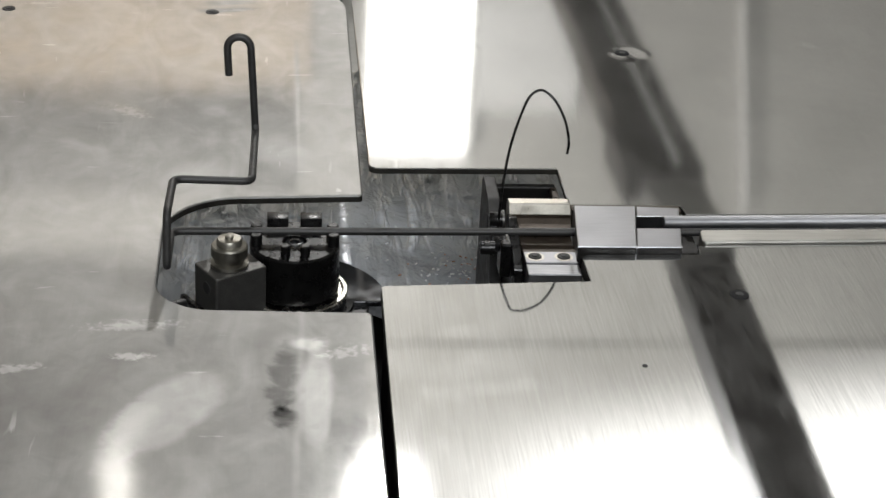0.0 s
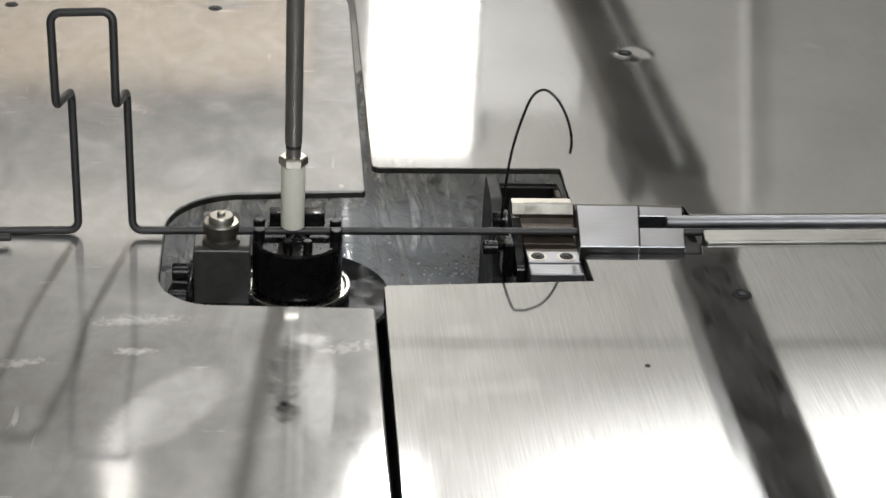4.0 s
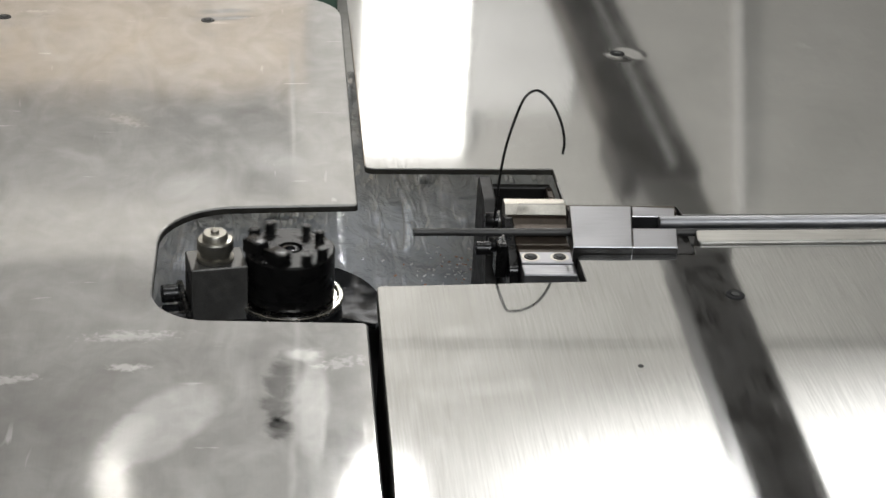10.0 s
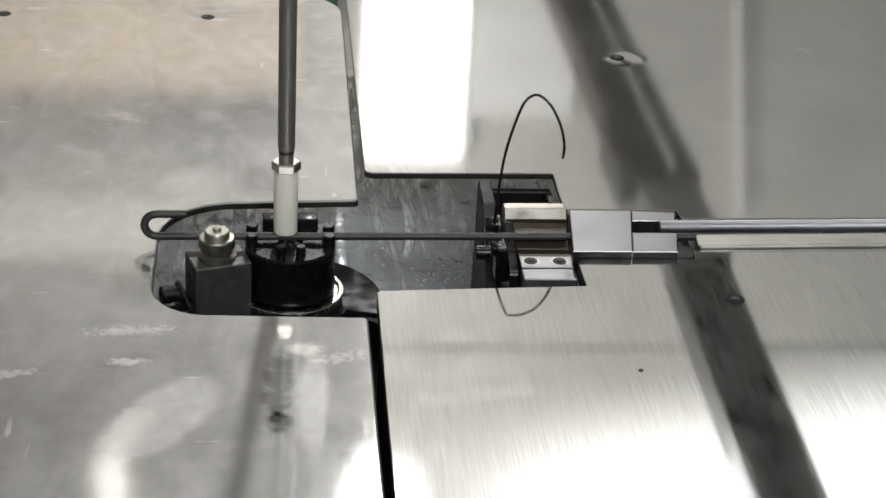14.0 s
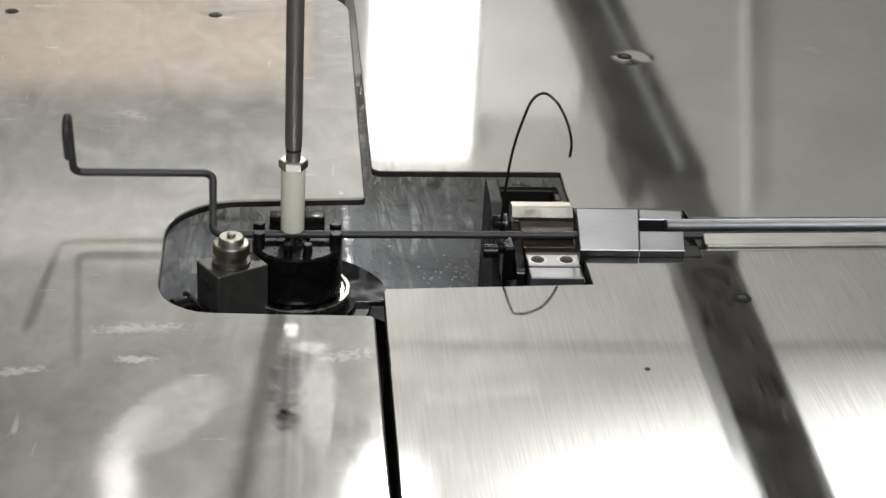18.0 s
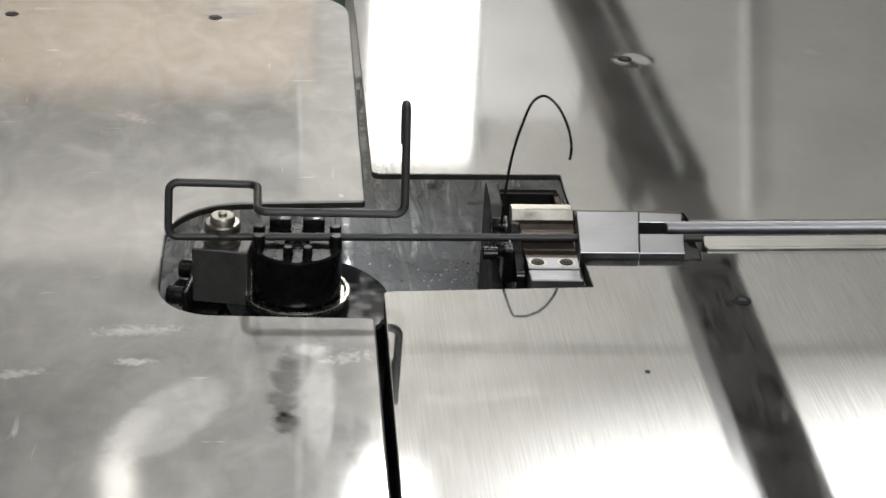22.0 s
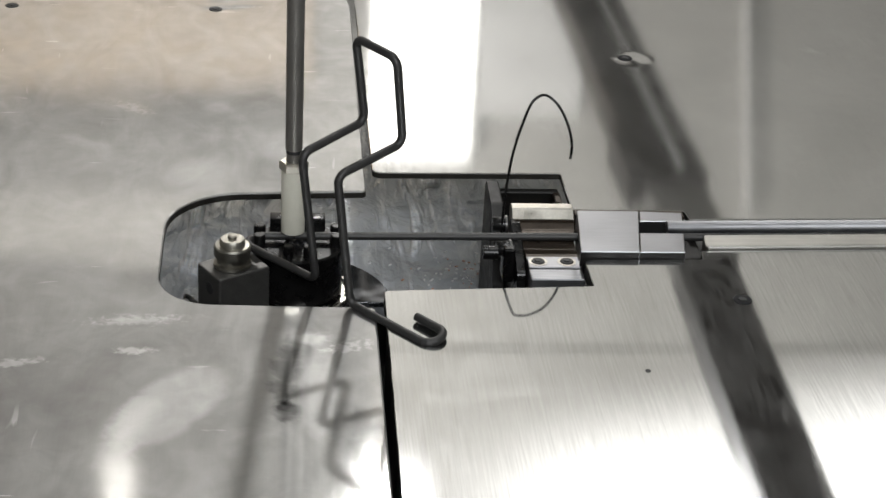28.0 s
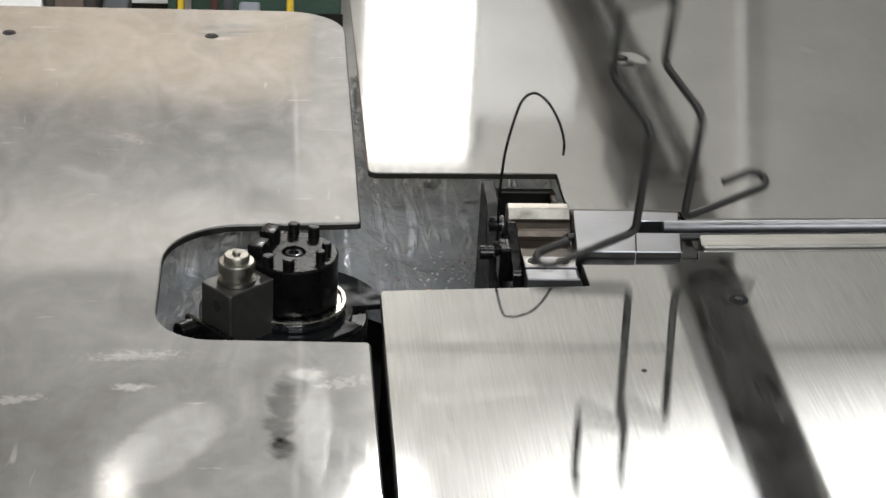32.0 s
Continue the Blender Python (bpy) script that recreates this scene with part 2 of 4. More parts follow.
STEEL_BED = film("film_covered_bed", (0.86, 0.89, 0.93))
BLACK = material("black_oxide_steel", (0.006, 0.0058, 0.0058), 0.30, 0.2, 120, 0.3, 0.08, spec=0.4)
SCREW = material("dark_screw_steel", (0.03, 0.029, 0.028), 0.55, 0.4, 150, 0.2)
BLOCK = material("phosphated_steel", (0.115, 0.112, 0.106), 0.40, 0.7, 150, 0.2, 0.10)
FLANGE = material("oiled_black_steel", (0.030, 0.031, 0.033), 0.13, 0.6, 90, 0.4, 0.10)
WIRE = material("dark_drawn_wire", (0.052, 0.051, 0.050), 0.46, 0.55, 300, 0.18, 0.12)
GROUND = material("ground_steel", (0.27, 0.27, 0.28), 0.34, 1.0, 40, 0.10, 0.04, 1500, (0.05, 1, 1), 0.05)
BRIGHT = material("polished_steel", (0.66, 0.64, 0.59), 0.24, 1.0, 150, 0.1, 0.03)
BROWN = material("oil_stained_steel", (0.052, 0.040, 0.030), 0.36, 0.6, 140, 0.35, 0.08)
COPPER = material("coppery_steel", (0.55, 0.30, 0.20), 0.35, 0.8, 150, 0.1)
WORN = material("worn_tool_steel", (0.40, 0.375, 0.33), 0.38, 1.0, 90, 0.2, 0.06)
CHAMFER = material("bright_worn_steel", (0.66, 0.63, 0.56), 0.36, 1.0, 90, 0.12, 0.03)
ROD = material("ground_rod_steel", (0.30, 0.30, 0.31), 0.48, 1.0, 30, 0.25, 0.05, 900, (0.05, 1, 1), 0.06)
TURNED = material("oiled_turned_steel", (0.34, 0.325, 0.285), 0.40, 1.0, 150, 0.15, 0.05)
EDGE = material("dark_edge_steel", (0.06, 0.058, 0.05), 0.5, 0.8, 80, 0.2, 0.1)
RAIL = material("worn_rail_steel", (0.42, 0.41, 0.38), 0.42, 1.0, 40, 0.15, 0.012, 500, (0.06, 1, 1), 0.06)
BRASS = material("brass", (0.60, 0.42, 0.16), 0.3, 1.0, 150, 0.1)
NYLON = material("ivory_nylon", (0.72, 0.70, 0.60), 0.45, 0.0, 150, 0.05, 0.03)
GREYROD = material("grey_rod", (0.21, 0.20, 0.185), 0.40, 0.7, 120, 0.12, 0.05)
MATT_SCREW = material("matt_black_screw_steel", (0.010, 0.010, 0.011), 0.95, 0, 100, 0.2)
# Plain black, laid on solid parts where holes and sockets are in shade.
FLAT_BLACK = material("flat_black", (0.02, 0.02, 0.02), 0.6, 0, 100, 0.2)
# Near-black colour that carries the shade of cavities and gaps.
DARK = material("shade_black_steel", (0.012, 0.011, 0.010), 0.5, 0.5, 80, 0.35, 0.1)
WALLS = material("grey_painted_wall", (0.46, 0.452, 0.43), 0.85, 0, 2.0, 0.12, 0.1, 60)
CEIL = material("pale_ceiling", (0.60, 0.58, 0.54), 0.9, 0, 2.0, 0.1)
CONCRETE = material("hall_concrete", (0.22, 0.215, 0.20), 0.7, 0, 3.0, 0.2, 0.2, 50)
WHITE = material("white_panel", (0.80, 0.80, 0.79), 0.5, 0, 8, 0.04)
CABINET = material("brown_cabinet_paint", (0.035, 0.03, 0.027), 0.5, 0, 8, 0.15)
CARTON = material("carton", (0.30, 0.205, 0.125), 0.8, 0, 20, 0.15)
CARTON_DARK = material("brown_door_paint", (0.11, 0.085, 0.07), 0.6, 0, 10, 0.2)
MAROON = material("maroon_paint", (0.045, 0.022, 0.02), 0.5, 0, 10, 0.2)
BIN = material("blue_grey_plastic", (0.13, 0.14, 0.16), 0.5, 0, 10, 0.1)
YELLOW = material("yellow_paint", (0.65, 0.45, 0.04), 0.5, 0, 10, 0.1)
GREEN = material("dark_green_paint", (0.03, 0.06, 0.045), 0.5, 0, 10, 0.2)
BEIGE = material("beige_board", (0.66, 0.525, 0.385), 0.7, 0, 3, 0.08)
PALE = material("pale_strip", (0.68, 0.67, 0.65), 0.6, 0, 4, 0.06)
SLATE = material("dark_board", (0.10, 0.099, 0.095), 0.7, 0, 3, 0.12)
BLUEGREY = material("slate_plastic", (0.055, 0.06, 0.065), 0.5, 0, 10, 0.15)
GLOW = material("lit_panel", (1.0, 0.985, 0.96), 0.6, 0, 5, 0.02, emit=2.3)


def soft_glow(name, colour, strength):
    """An added wide diffuser whose glow is graded: brighter towards its top and one end, fading at its rim."""
    m = material(name, (0.46, 0.452, 0.43), 0.8, 0, 5, 0.02)
    nt = m.node_tree
    b = nt.nodes["Principled BSDF"]
    sep = nt.nodes.new("ShaderNodeSeparateXYZ")
    nt.links.new(nt.nodes.new("ShaderNodeTexCoord").outputs["Generated"], sep.inputs[0])
    along = node_math(nt, "SUBTRACT", 1.0, sep.outputs[0])
    ends = node_math(nt, "MULTIPLY", node_range(nt, along, 0.0, 0.36, 0, 1, True), node_range(nt, along, 1.0, 0.93, 0, 1, True))
    rise = node_range(nt, node_math(nt, "MULTIPLY_ADD", along, 0.45, sep.outputs[1]), 0.22, 0.90, 0.0, 1, True)
    b.inputs["Emission Color"].default_value = (*colour, 1)
    nt.links.new(node_math(nt, "MULTIPLY", node_math(nt, "MULTIPLY", ends, rise), strength), b.inputs["Emission Strength"])
    return m


GLOW_HIGH = soft_glow("graded_glare_diffuser", (1.0, 0.985, 0.96), 2.2)
# Glow for the added, unseen overhead panel.
GLOW_SOFT = material("overhead_fill_panel", (1.0, 0.97, 0.92), 0.6, 0, 5, 0.02, emit=3.0)


# ---- mesh helpers ----
def link(name, bm, mat, parent=None, label="", m=None, smooth=False):
    me = bpy.data.meshes.new(name)
    bm.normal_update()
    bm.to_mesh(me)
    bm.free()
    if smooth:
        for p in me.polygons:
            p.use_smooth = True
        me.set_sharp_from_angle(angle=radians(38))
    me.materials.append(mat)
    ob = new(name, me)
    if parent is not None:
        ob.parent = parent
    if m is not None:
        ob.matrix_basis = m
    if label:
        tagged(ob, label)
    return ob


def part(name, bm, mat, parent, label="", m=None, smooth=True):
    return link(name, bm, mat, parent, label, m, smooth)


def add_box(bm, x0, x1, y0, y1, z0, z1, bevel=0.0):
    t = bmesh.new()
    bmesh.ops.create_cube(t, size=1, matrix=Matrix.Translation(((x0 + x1) / 2, (y0 + y1) / 2, (z0 + z1) / 2)) @ Matrix.Diagonal((x1 - x0, y1 - y0, z1 - z0, 1)))
    if bevel:
        bmesh.ops.bevel(t, geom=t.edges[:], offset=bevel, segments=2, affect="EDGES", profile=0.5)
    merge(bm, t)
    return bm


def merge(bm, t):
    me = bpy.data.meshes.new("tmp")
    t.to_mesh(me)
    t.free()
    bm.from_mesh(me)
    bpy.data.meshes.remove(me)


def box(x0, x1, y0, y1, z0, z1, bevel=0.0):
    return add_box(bmesh.new(), x0, x1, y0, y1, z0, z1, bevel)


def add_lathe(bm, profile, n=32, at=(0, 0, 0), m=None):
    """Turns a profile of (radius, z) about the z axis; ends are capped."""
    m = m or Matrix.Identity(4)
    rings = []
    for r, z in profile:
        rings.append([bm.verts.new(m @ Vector((at[0] + r * math.cos(2 * math.pi * i / n), at[1] + r * math.sin(2 * math.pi * i / n), at[2] + z))) for i in range(n)])
    for a, b in zip(rings, rings[1:]):
        for i in range(n):
            bm.faces.new((a[i], a[(i + 1) % n], b[(i + 1) % n], b[i]))
    bm.faces.new(rings[0][::-1])
    bm.faces.new(rings[-1])
    return bm


def lathe(profile, n=32, at=(0, 0, 0), m=None):
    return add_lathe(bmesh.new(), profile, n, at, m)


def disc(r, z0, z1, bevel=0.0006, n=32, at=(0, 0, 0), m=None):
    return lathe([(r - bevel, z0), (r, z0 + bevel), (r, z1 - bevel), (r - bevel, z1)], n, at, m)


def rounded(points, n=8):
    """A polygon whose corners (x, y, radius) are rounded."""
    out = []
    for i, (x, y, r) in enumerate(points):
        p, a, b = Vector((x, y)), Vector(points[i - 1][:2]), Vector(points[(i + 1) % len(points)][:2])
        if r <= 0:
            out.append(p)
            continue
        u, v = (a - p).normalized(), (b - p).normalized()
        half = u.angle(v) / 2
        d = r / math.tan(half)
        c = p + (u + v).normalized() * (r / math.sin(half))
        s, e = p + u * d - c, p + v * d - c
        turn = s.angle_signed(e)
        for k in range(n + 1):
            w = -turn * k / n
            out.append(c + Vector((s.x * math.cos(w) - s.y * math.sin(w), s.x * math.sin(w) + s.y * math.cos(w))))
    return out


def slab(points, z0, z1, bevel=0.0005):
    """A plate of that outline between two heights, its upper edge broken."""
    bm = bmesh.new()
    vs = [bm.verts.new((p[0], p[1], z0)) for p in points]
    f = bm.faces.new(vs)
    f.normal_update()
    if f.normal.z > 0:
        f.normal_flip()
    r = bmesh.ops.extrude_face_region(bm, geom=[f])
    top = [v for v in r["geom"] if isinstance(v, bmesh.types.BMVert)]
    for v in top:
        v.co.z = z1
    if bevel:
        edges = [e for e in bm.edges if all(abs(v.co.z - z1) < 1e-7 for v in e.verts)]
        bmesh.ops.bevel(bm, geom=edges, offset=bevel, segments=2, affect="EDGES", profile=0.5)
    return bm


def sweep(points, r, n=10):
    """A round bar along a line of points."""
    bm = bmesh.new()
    pts = [Vector(p) for p in points]
    side = None
    rings = []
    for i, p in enumerate(pts):
        d = (pts[min(i + 1, len(pts) - 1)] - pts[max(i - 1, 0)]).normalized()
        side = (side - d * side.dot(d)).normalized() if side else d.orthogonal().normalized()
        up = d.cross(side)
        rings.append([bm.verts.new(p + (side * math.cos(2 * math.pi * k / n) + up * math.sin(2 * math.pi * k / n)) * r) for k in range(n)])
    for a, b in zip(rings, rings[1:]):
        for k in range(n):
            bm.faces.new((a[k], a[(k + 1) % n], b[(k + 1) % n], b[k]))
    bm.faces.new(rings[0][::-1])
    bm.faces.new(rings[-1])
    return bm


def socket_screw(parent, name, m, r, mat):
    """A flush screw head with a hexagon socket, its axis along local z."""
    head = link(name, lathe([(r, -0.002), (r, 0.0002), (r * 0.93, 0.0006), (r * 0.54, 0.0006), (r * 0.50, 0.0002), (r * 0.02, 0.0002)], 24), mat, parent, m=m, smooth=True)
    part("socket", lathe([(r * 0.46, -0.001), (r * 0.46, 0.0009)], 6), FLAT_BLACK, head, "raised black hexagon standing in for the socket's shade", smooth=False)
    return head


def dark_edges(ob):
    """The sides of a sheet get the darker edge steel."""
    ob.data.materials.append(EDGE)
    for p in ob.data.polygons:
        if abs(p.normal.z) < 0.2:
            p.material_index = 1
    return ob


# ---- the fixed table, bed and hall ----
BED = -0.092


def setting():
    far_right = 0.9
    upper = rounded([(-0.0070, 0.0870, 0.006), (0.1204, 0.0890, 0.001), (0.1206, 0.0335, 0.0015), (0.1940, 0.0335, 0.001), (0.1955, 0.0210, 0), (far_right, 0.0400, 0), (far_right, 0.95, 0), (-0.0050, 0.95, 0)])
    tagged(dark_edges(link("table_plate", slab(upper, -0.0042, 0.0), STEEL_FIXED)), "brushed stainless steel machine table plate behind the wire", "table plate", kind="structure")
    lower = rounded([(-0.0076, -0.0780, 0.003), (-0.0150, -0.75, 0), (far_right, -0.75, 0), (far_right, 0.0005, 0), (0.1940, -0.0235, 0.002), (0.1925, -0.0350, 0), (0.1215, -0.0362, 0.004), (0.1178, -0.0400, 0.002), (0.1185, -0.0708, 0.0005)])
    tagged(dark_edges(link("table_plate", slab(lower, -0.010, 0.0), STEEL_FRONT)), "brushed stainless steel machine table plate in front of the wire", "table plate", kind="structure")
    for x, y, r in ((0.2029, 0.3085, 0.0058), (0.2056, -0.0871, 0.0058)):
        head = socket_screw(None, "table_screw", pose(x, y, 0), r, MATT_SCREW)
        tagged(head, "sunk socket screw in the steel table plate", "screw")
    tagged(link("drilled_hole", lathe([(0.0016, -0.0005), (0.0016, 0.0002)], 16), FLAT_BLACK, m=pose(0.1333, -0.169, 0)), "small black disc standing in for a drilled hole's shade", "hole")
    bed = bmesh.new()
    rings = []
    for inner, z in ((True, BED), (False, BED), (False, BED - 0.012), (True, BED - 0.012)):
        ring = []
        for i in range(64):
            a = 2 * math.pi * i / 64 + 0.001
            u, v = math.cos(a), math.sin(a)
            a = math.atan2(v, u)
            k = (0.40 if -2.2 < a < -0.25 else 0.096 if -0.25 <= a < 1.2 else 0.0585) if inner else min((0.95 if u > 0 else 0.69) / max(abs(u), 1e-6), (0.50 if v > 0 else 0.79) / max(abs(v), 1e-6))
            ring.append(bed.verts.new((-0.0576 + k * u, -0.0077 + k * v, z)))
        rings.append(ring)
    for a, b in zip(rings, rings[1:] + rings[:1]):
        for i in range(64):
            bed.faces.new((a[i], b[i], b[(i + 1) % 64], a[(i + 1) % 64]))
    bmesh.ops.recalc_face_normals(bed, faces=bed.faces[:])
    tagged(link("machine_bed", bed, STEEL_BED), "scratched steel machine bed covered with crinkled film", "machine bed", kind="structure")
    for name, b in (("front_skirt", box(-0.004, 0.9, -0.088, -0.081, -0.1345, -0.011)), ("side_skirt", box(-0.006, -0.001, -0.75, -0.089, -0.1345, -0.011))):
        tagged(link(name, b, DARK), "dark steel skirt under the table plate", "machine skirt", kind="structure")
    tagged(link("machine_cabinet", box(-0.70, 0.88, -0.72, 0.48, -0.95, -0.135, 0.004), DARK), "machine cabinet under the table, coloured black for the shade there", "machine cabinet", kind="structure")
    for x, y in ((0.05, 0.90), (0.85, 0.90)):
        tagged(link("table_leg", box(x - 0.02, x + 0.02, y - 0.02, y + 0.02, -0.95, -0.0055, 0.002), GREEN), "dark painted steel leg under the table plate", "table leg", kind="structure")
    # hall
    tagged(link("floor", box(-6, 6, -4, 7, -1.0, -0.95), CONCRETE), "grey concrete hall floor", "floor", kind="structure")
    tagged(link("ceiling", box(-6, 6, -4, 7, 5.6, 5.7), CEIL), "pale hall ceiling", "ceiling", kind="structure")
    for name, b in (("wall_north", box(-6, 6, 7, 7.2, -1, 5.7)), ("wall_south", box(-6, 6, -4.2, -4, -1, 5.7)), ("wall_west", box(-6.2, -6, -4, 7, -1, 5.7)), ("wall_east", box(6, 6.2, -4, 7, -1, 5.7))):
        tagged(link(name, b, WALLS), "grey painted hall wall", "wall", kind="structure")


def light_panel(at, to, w, h, mat, label):
    root = new("light_panel")
    root.matrix_basis = look(at, to)
    tagged(root, label, "light panel")
    part("frame", box(-w / 2 - 0.03, w / 2 + 0.03, -h / 2 - 0.03, h / 2 + 0.03, 0.005, 0.05, 0.004), WALLS, root)
    part("diffuser", box(-w / 2, w / 2, -h / 2, h / 2, -0.005, 0.004), mat, root, "glowing white diffuser")
    return root


def overhead_beam():
    """The dark duct above the table, off the camera's view, added for its reflection."""
    root = new("reflected_duct")
    tagged(root, "unseen dark duct added over the table for its reflection", "duct")
    part("duct", box(0.768, 0.932, 2.70, 6.998, 1.20, 1.30, 0.008), CABINET, root, smooth=False)
    # These pieces are made up to shape the steps of the reflected band.
    part("end_box", box(0.744, 0.767, 2.70, 2.98, 1.20, 1.30, 0.006), CABINET, root, "dark side piece widening the reflected band", smooth=False)
    part("tray", slab([(0.735, 0.9), (0.860, 0.9), (0.902, 2.32), (0.777, 2.32)], 1.215, 1.29, 0.006), CABINET, root, "dark slanted piece that carries the reflected band on", smooth=False)
    part("coupling", box(0.782, 0.919, 2.325, 2.695, 1.215, 1.29, 0.004), CONCRETE, root, "lighter grey piece for the reflected band's paler gap", smooth=False)
    part("lip", box(0.862, 0.878, 2.72, 5.0, 1.190, 1.1995, 0.002), WHITE, root, "white lip for the pale line in the reflected band")


def reflected_board(label, x0, x1, z0, z1, mat, lean=0.0):
    w, h = (x1 - x0) / 2, (z1 - z0) / 2
    ob = link("reflected_board", box(-w, w, 6.93, 6.995, -h, h, 0.006), mat, m=pose((x0 + x1) / 2, 0, (z0 + z1) / 2, 0, lean, 0))
    tagged(ob, label, "board")


def stand(name, label, category, x0, x1, y0, y1, h, mat):
    root = new(name)
    tagged(root, label, category)
    part("body", box(x0, x1, y0, y1, -0.95, -0.95 + h, 0.006), mat, root, smooth=False)
    part("plinth", box(x0 - 0.004, x1 + 0.004, y0 - 0.006, y0 - 0.001, -0.95, -0.90), DARK, root, smooth=False)
    return root


def background():
    # Unseen boards added on the wall to tone what the table plates reflect.
    reflected_board("unseen narrow pale leaning strip added for its reflection", 2.20, 2.25, 2.2, 3.40, PALE, 7.9)
    reflected_board("unseen white board added to brighten the plate's reflection", 0.91, 1.40, 1.75, 2.85, WHITE)
    reflected_board("unseen beige board added for its warm reflection", -2.2, 0.12, 1.9, 2.72, BEIGE)
    reflected_board("unseen dark grey board added to darken the plate's reflection", -1.55, 0.05, 2.78, 3.30, SLATE)
    reflected_board("unseen dark grey board added to darken the plate's reflection", -0.62, 0.40, 3.75, 5.57, SLATE)
    reflected_board("unseen dark grey board added to darken the plate's reflection", -2.9, -0.63, 3.75, 5.57, SLATE)
    stand("storage_cabinet", "white metal storage cabinet on the hall floor", "cabinet", -1.25, -0.530, 2.5, 2.9, 0.9, WHITE)
    cab = stand("tool_cabinet", "brown painted tool cabinet on the hall floor", "cabinet", -0.524, -0.423, 2.5, 2.9, 0.9, CABINET)
    part("door", box(-0.503, -0.446, 2.488, 2.4995, -0.88, -0.10, 0.003), CARTON_DARK, cab, "brown panelled door", smooth=False)
    stand("plastic_crate", "slate grey plastic crate on the hall floor", "crate", -0.419, -0.366, 2.50, 2.70, 0.172, BLUEGREY)
    stand("wall_panel", "white panel standing on the hall floor", "panel", -0.424, -0.292, 2.95, 3.0, 0.9, WHITE)
    stand("carton", "brown cardboard carton on the hall floor", "carton", -0.350, -0.323, 2.48, 2.62, 0.142, CARTON)
    stand("carton", "brown cardboard carton on the hall floor", "carton", -0.322, -0.298, 2.49, 2.60, 0.130, CARTON)
    stand("carton", "brown cardboard carton on the hall floor", "carton", -0.297, -0.240, 2.50, 2.64, 0.144, CARTON)
    stand("guard_post", "dark green painted guard post on the hall floor", "post", -0.291, -0.2715, 2.70, 2.74, 0.9, GREEN)
    stand("guard_post", "yellow painted guard post on the hall floor", "post", -0.2705, -0.256, 2.70, 2.74, 0.9, YELLOW)
    stand("tool_box", "small yellow tool box on the hall floor", "tool box", -0.232, -0.211, 2.46, 2.54, 0.173, YELLOW)
    stand("machine_frame", "dark green machine frame on the hall floor", "machine", -0.250, 0.09, 2.90, 3.2, 0.9, GREEN)
    stand("fire_bucket", "dark red bucket on the hall floor", "bucket", -0.198, -0.178, 2.60, 2.63, 0.26, MAROON)
    stand("steel_bracket", "grey steel bracket on the hall floor", "bracket", -0.172, -0.150, 2.70, 2.74, 0.22, BLUEGREY)
    stand("waste_bin", "pale grey waste bin on the hall floor", "bin", -0.136, -0.092, 2.50, 2.56, 0.197, BIN)
    stand("guard_post", "yellow painted guard post on the hall floor", "post", -0.037, -0.022, 2.6, 2.64, 0.9, YELLOW)


# ---- the lifting table plate ----
def lift_table():
    root = new("lift_table")
    tagged(root, "worn stainless steel lifting table plate with a rounded slot", "table plate")
    pts = rounded([(-0.0135, -0.0965, 0.004), (-0.1398, -0.0926, 0.034), (-0.1398, 0.0528, 0.050), (-0.0123, 0.0606, 0.003), (-0.0097, 0.4702, 0.050), (-0.75, 0.4702, 0), (-0.75, -0.75, 0), (-0.0161, -0.75, 0)], 10)
    dark_edges(part("plate", slab(pts, -0.005, 0.0, 0.0012), STEEL_LIFT, root, smooth=False))
    for x, y in ((-0.2852, 0.4044), (-0.1211, 0.4054)):
        socket_screw(root, "screw", pose(x, y, 0), 0.0055, SCREW)
    return root


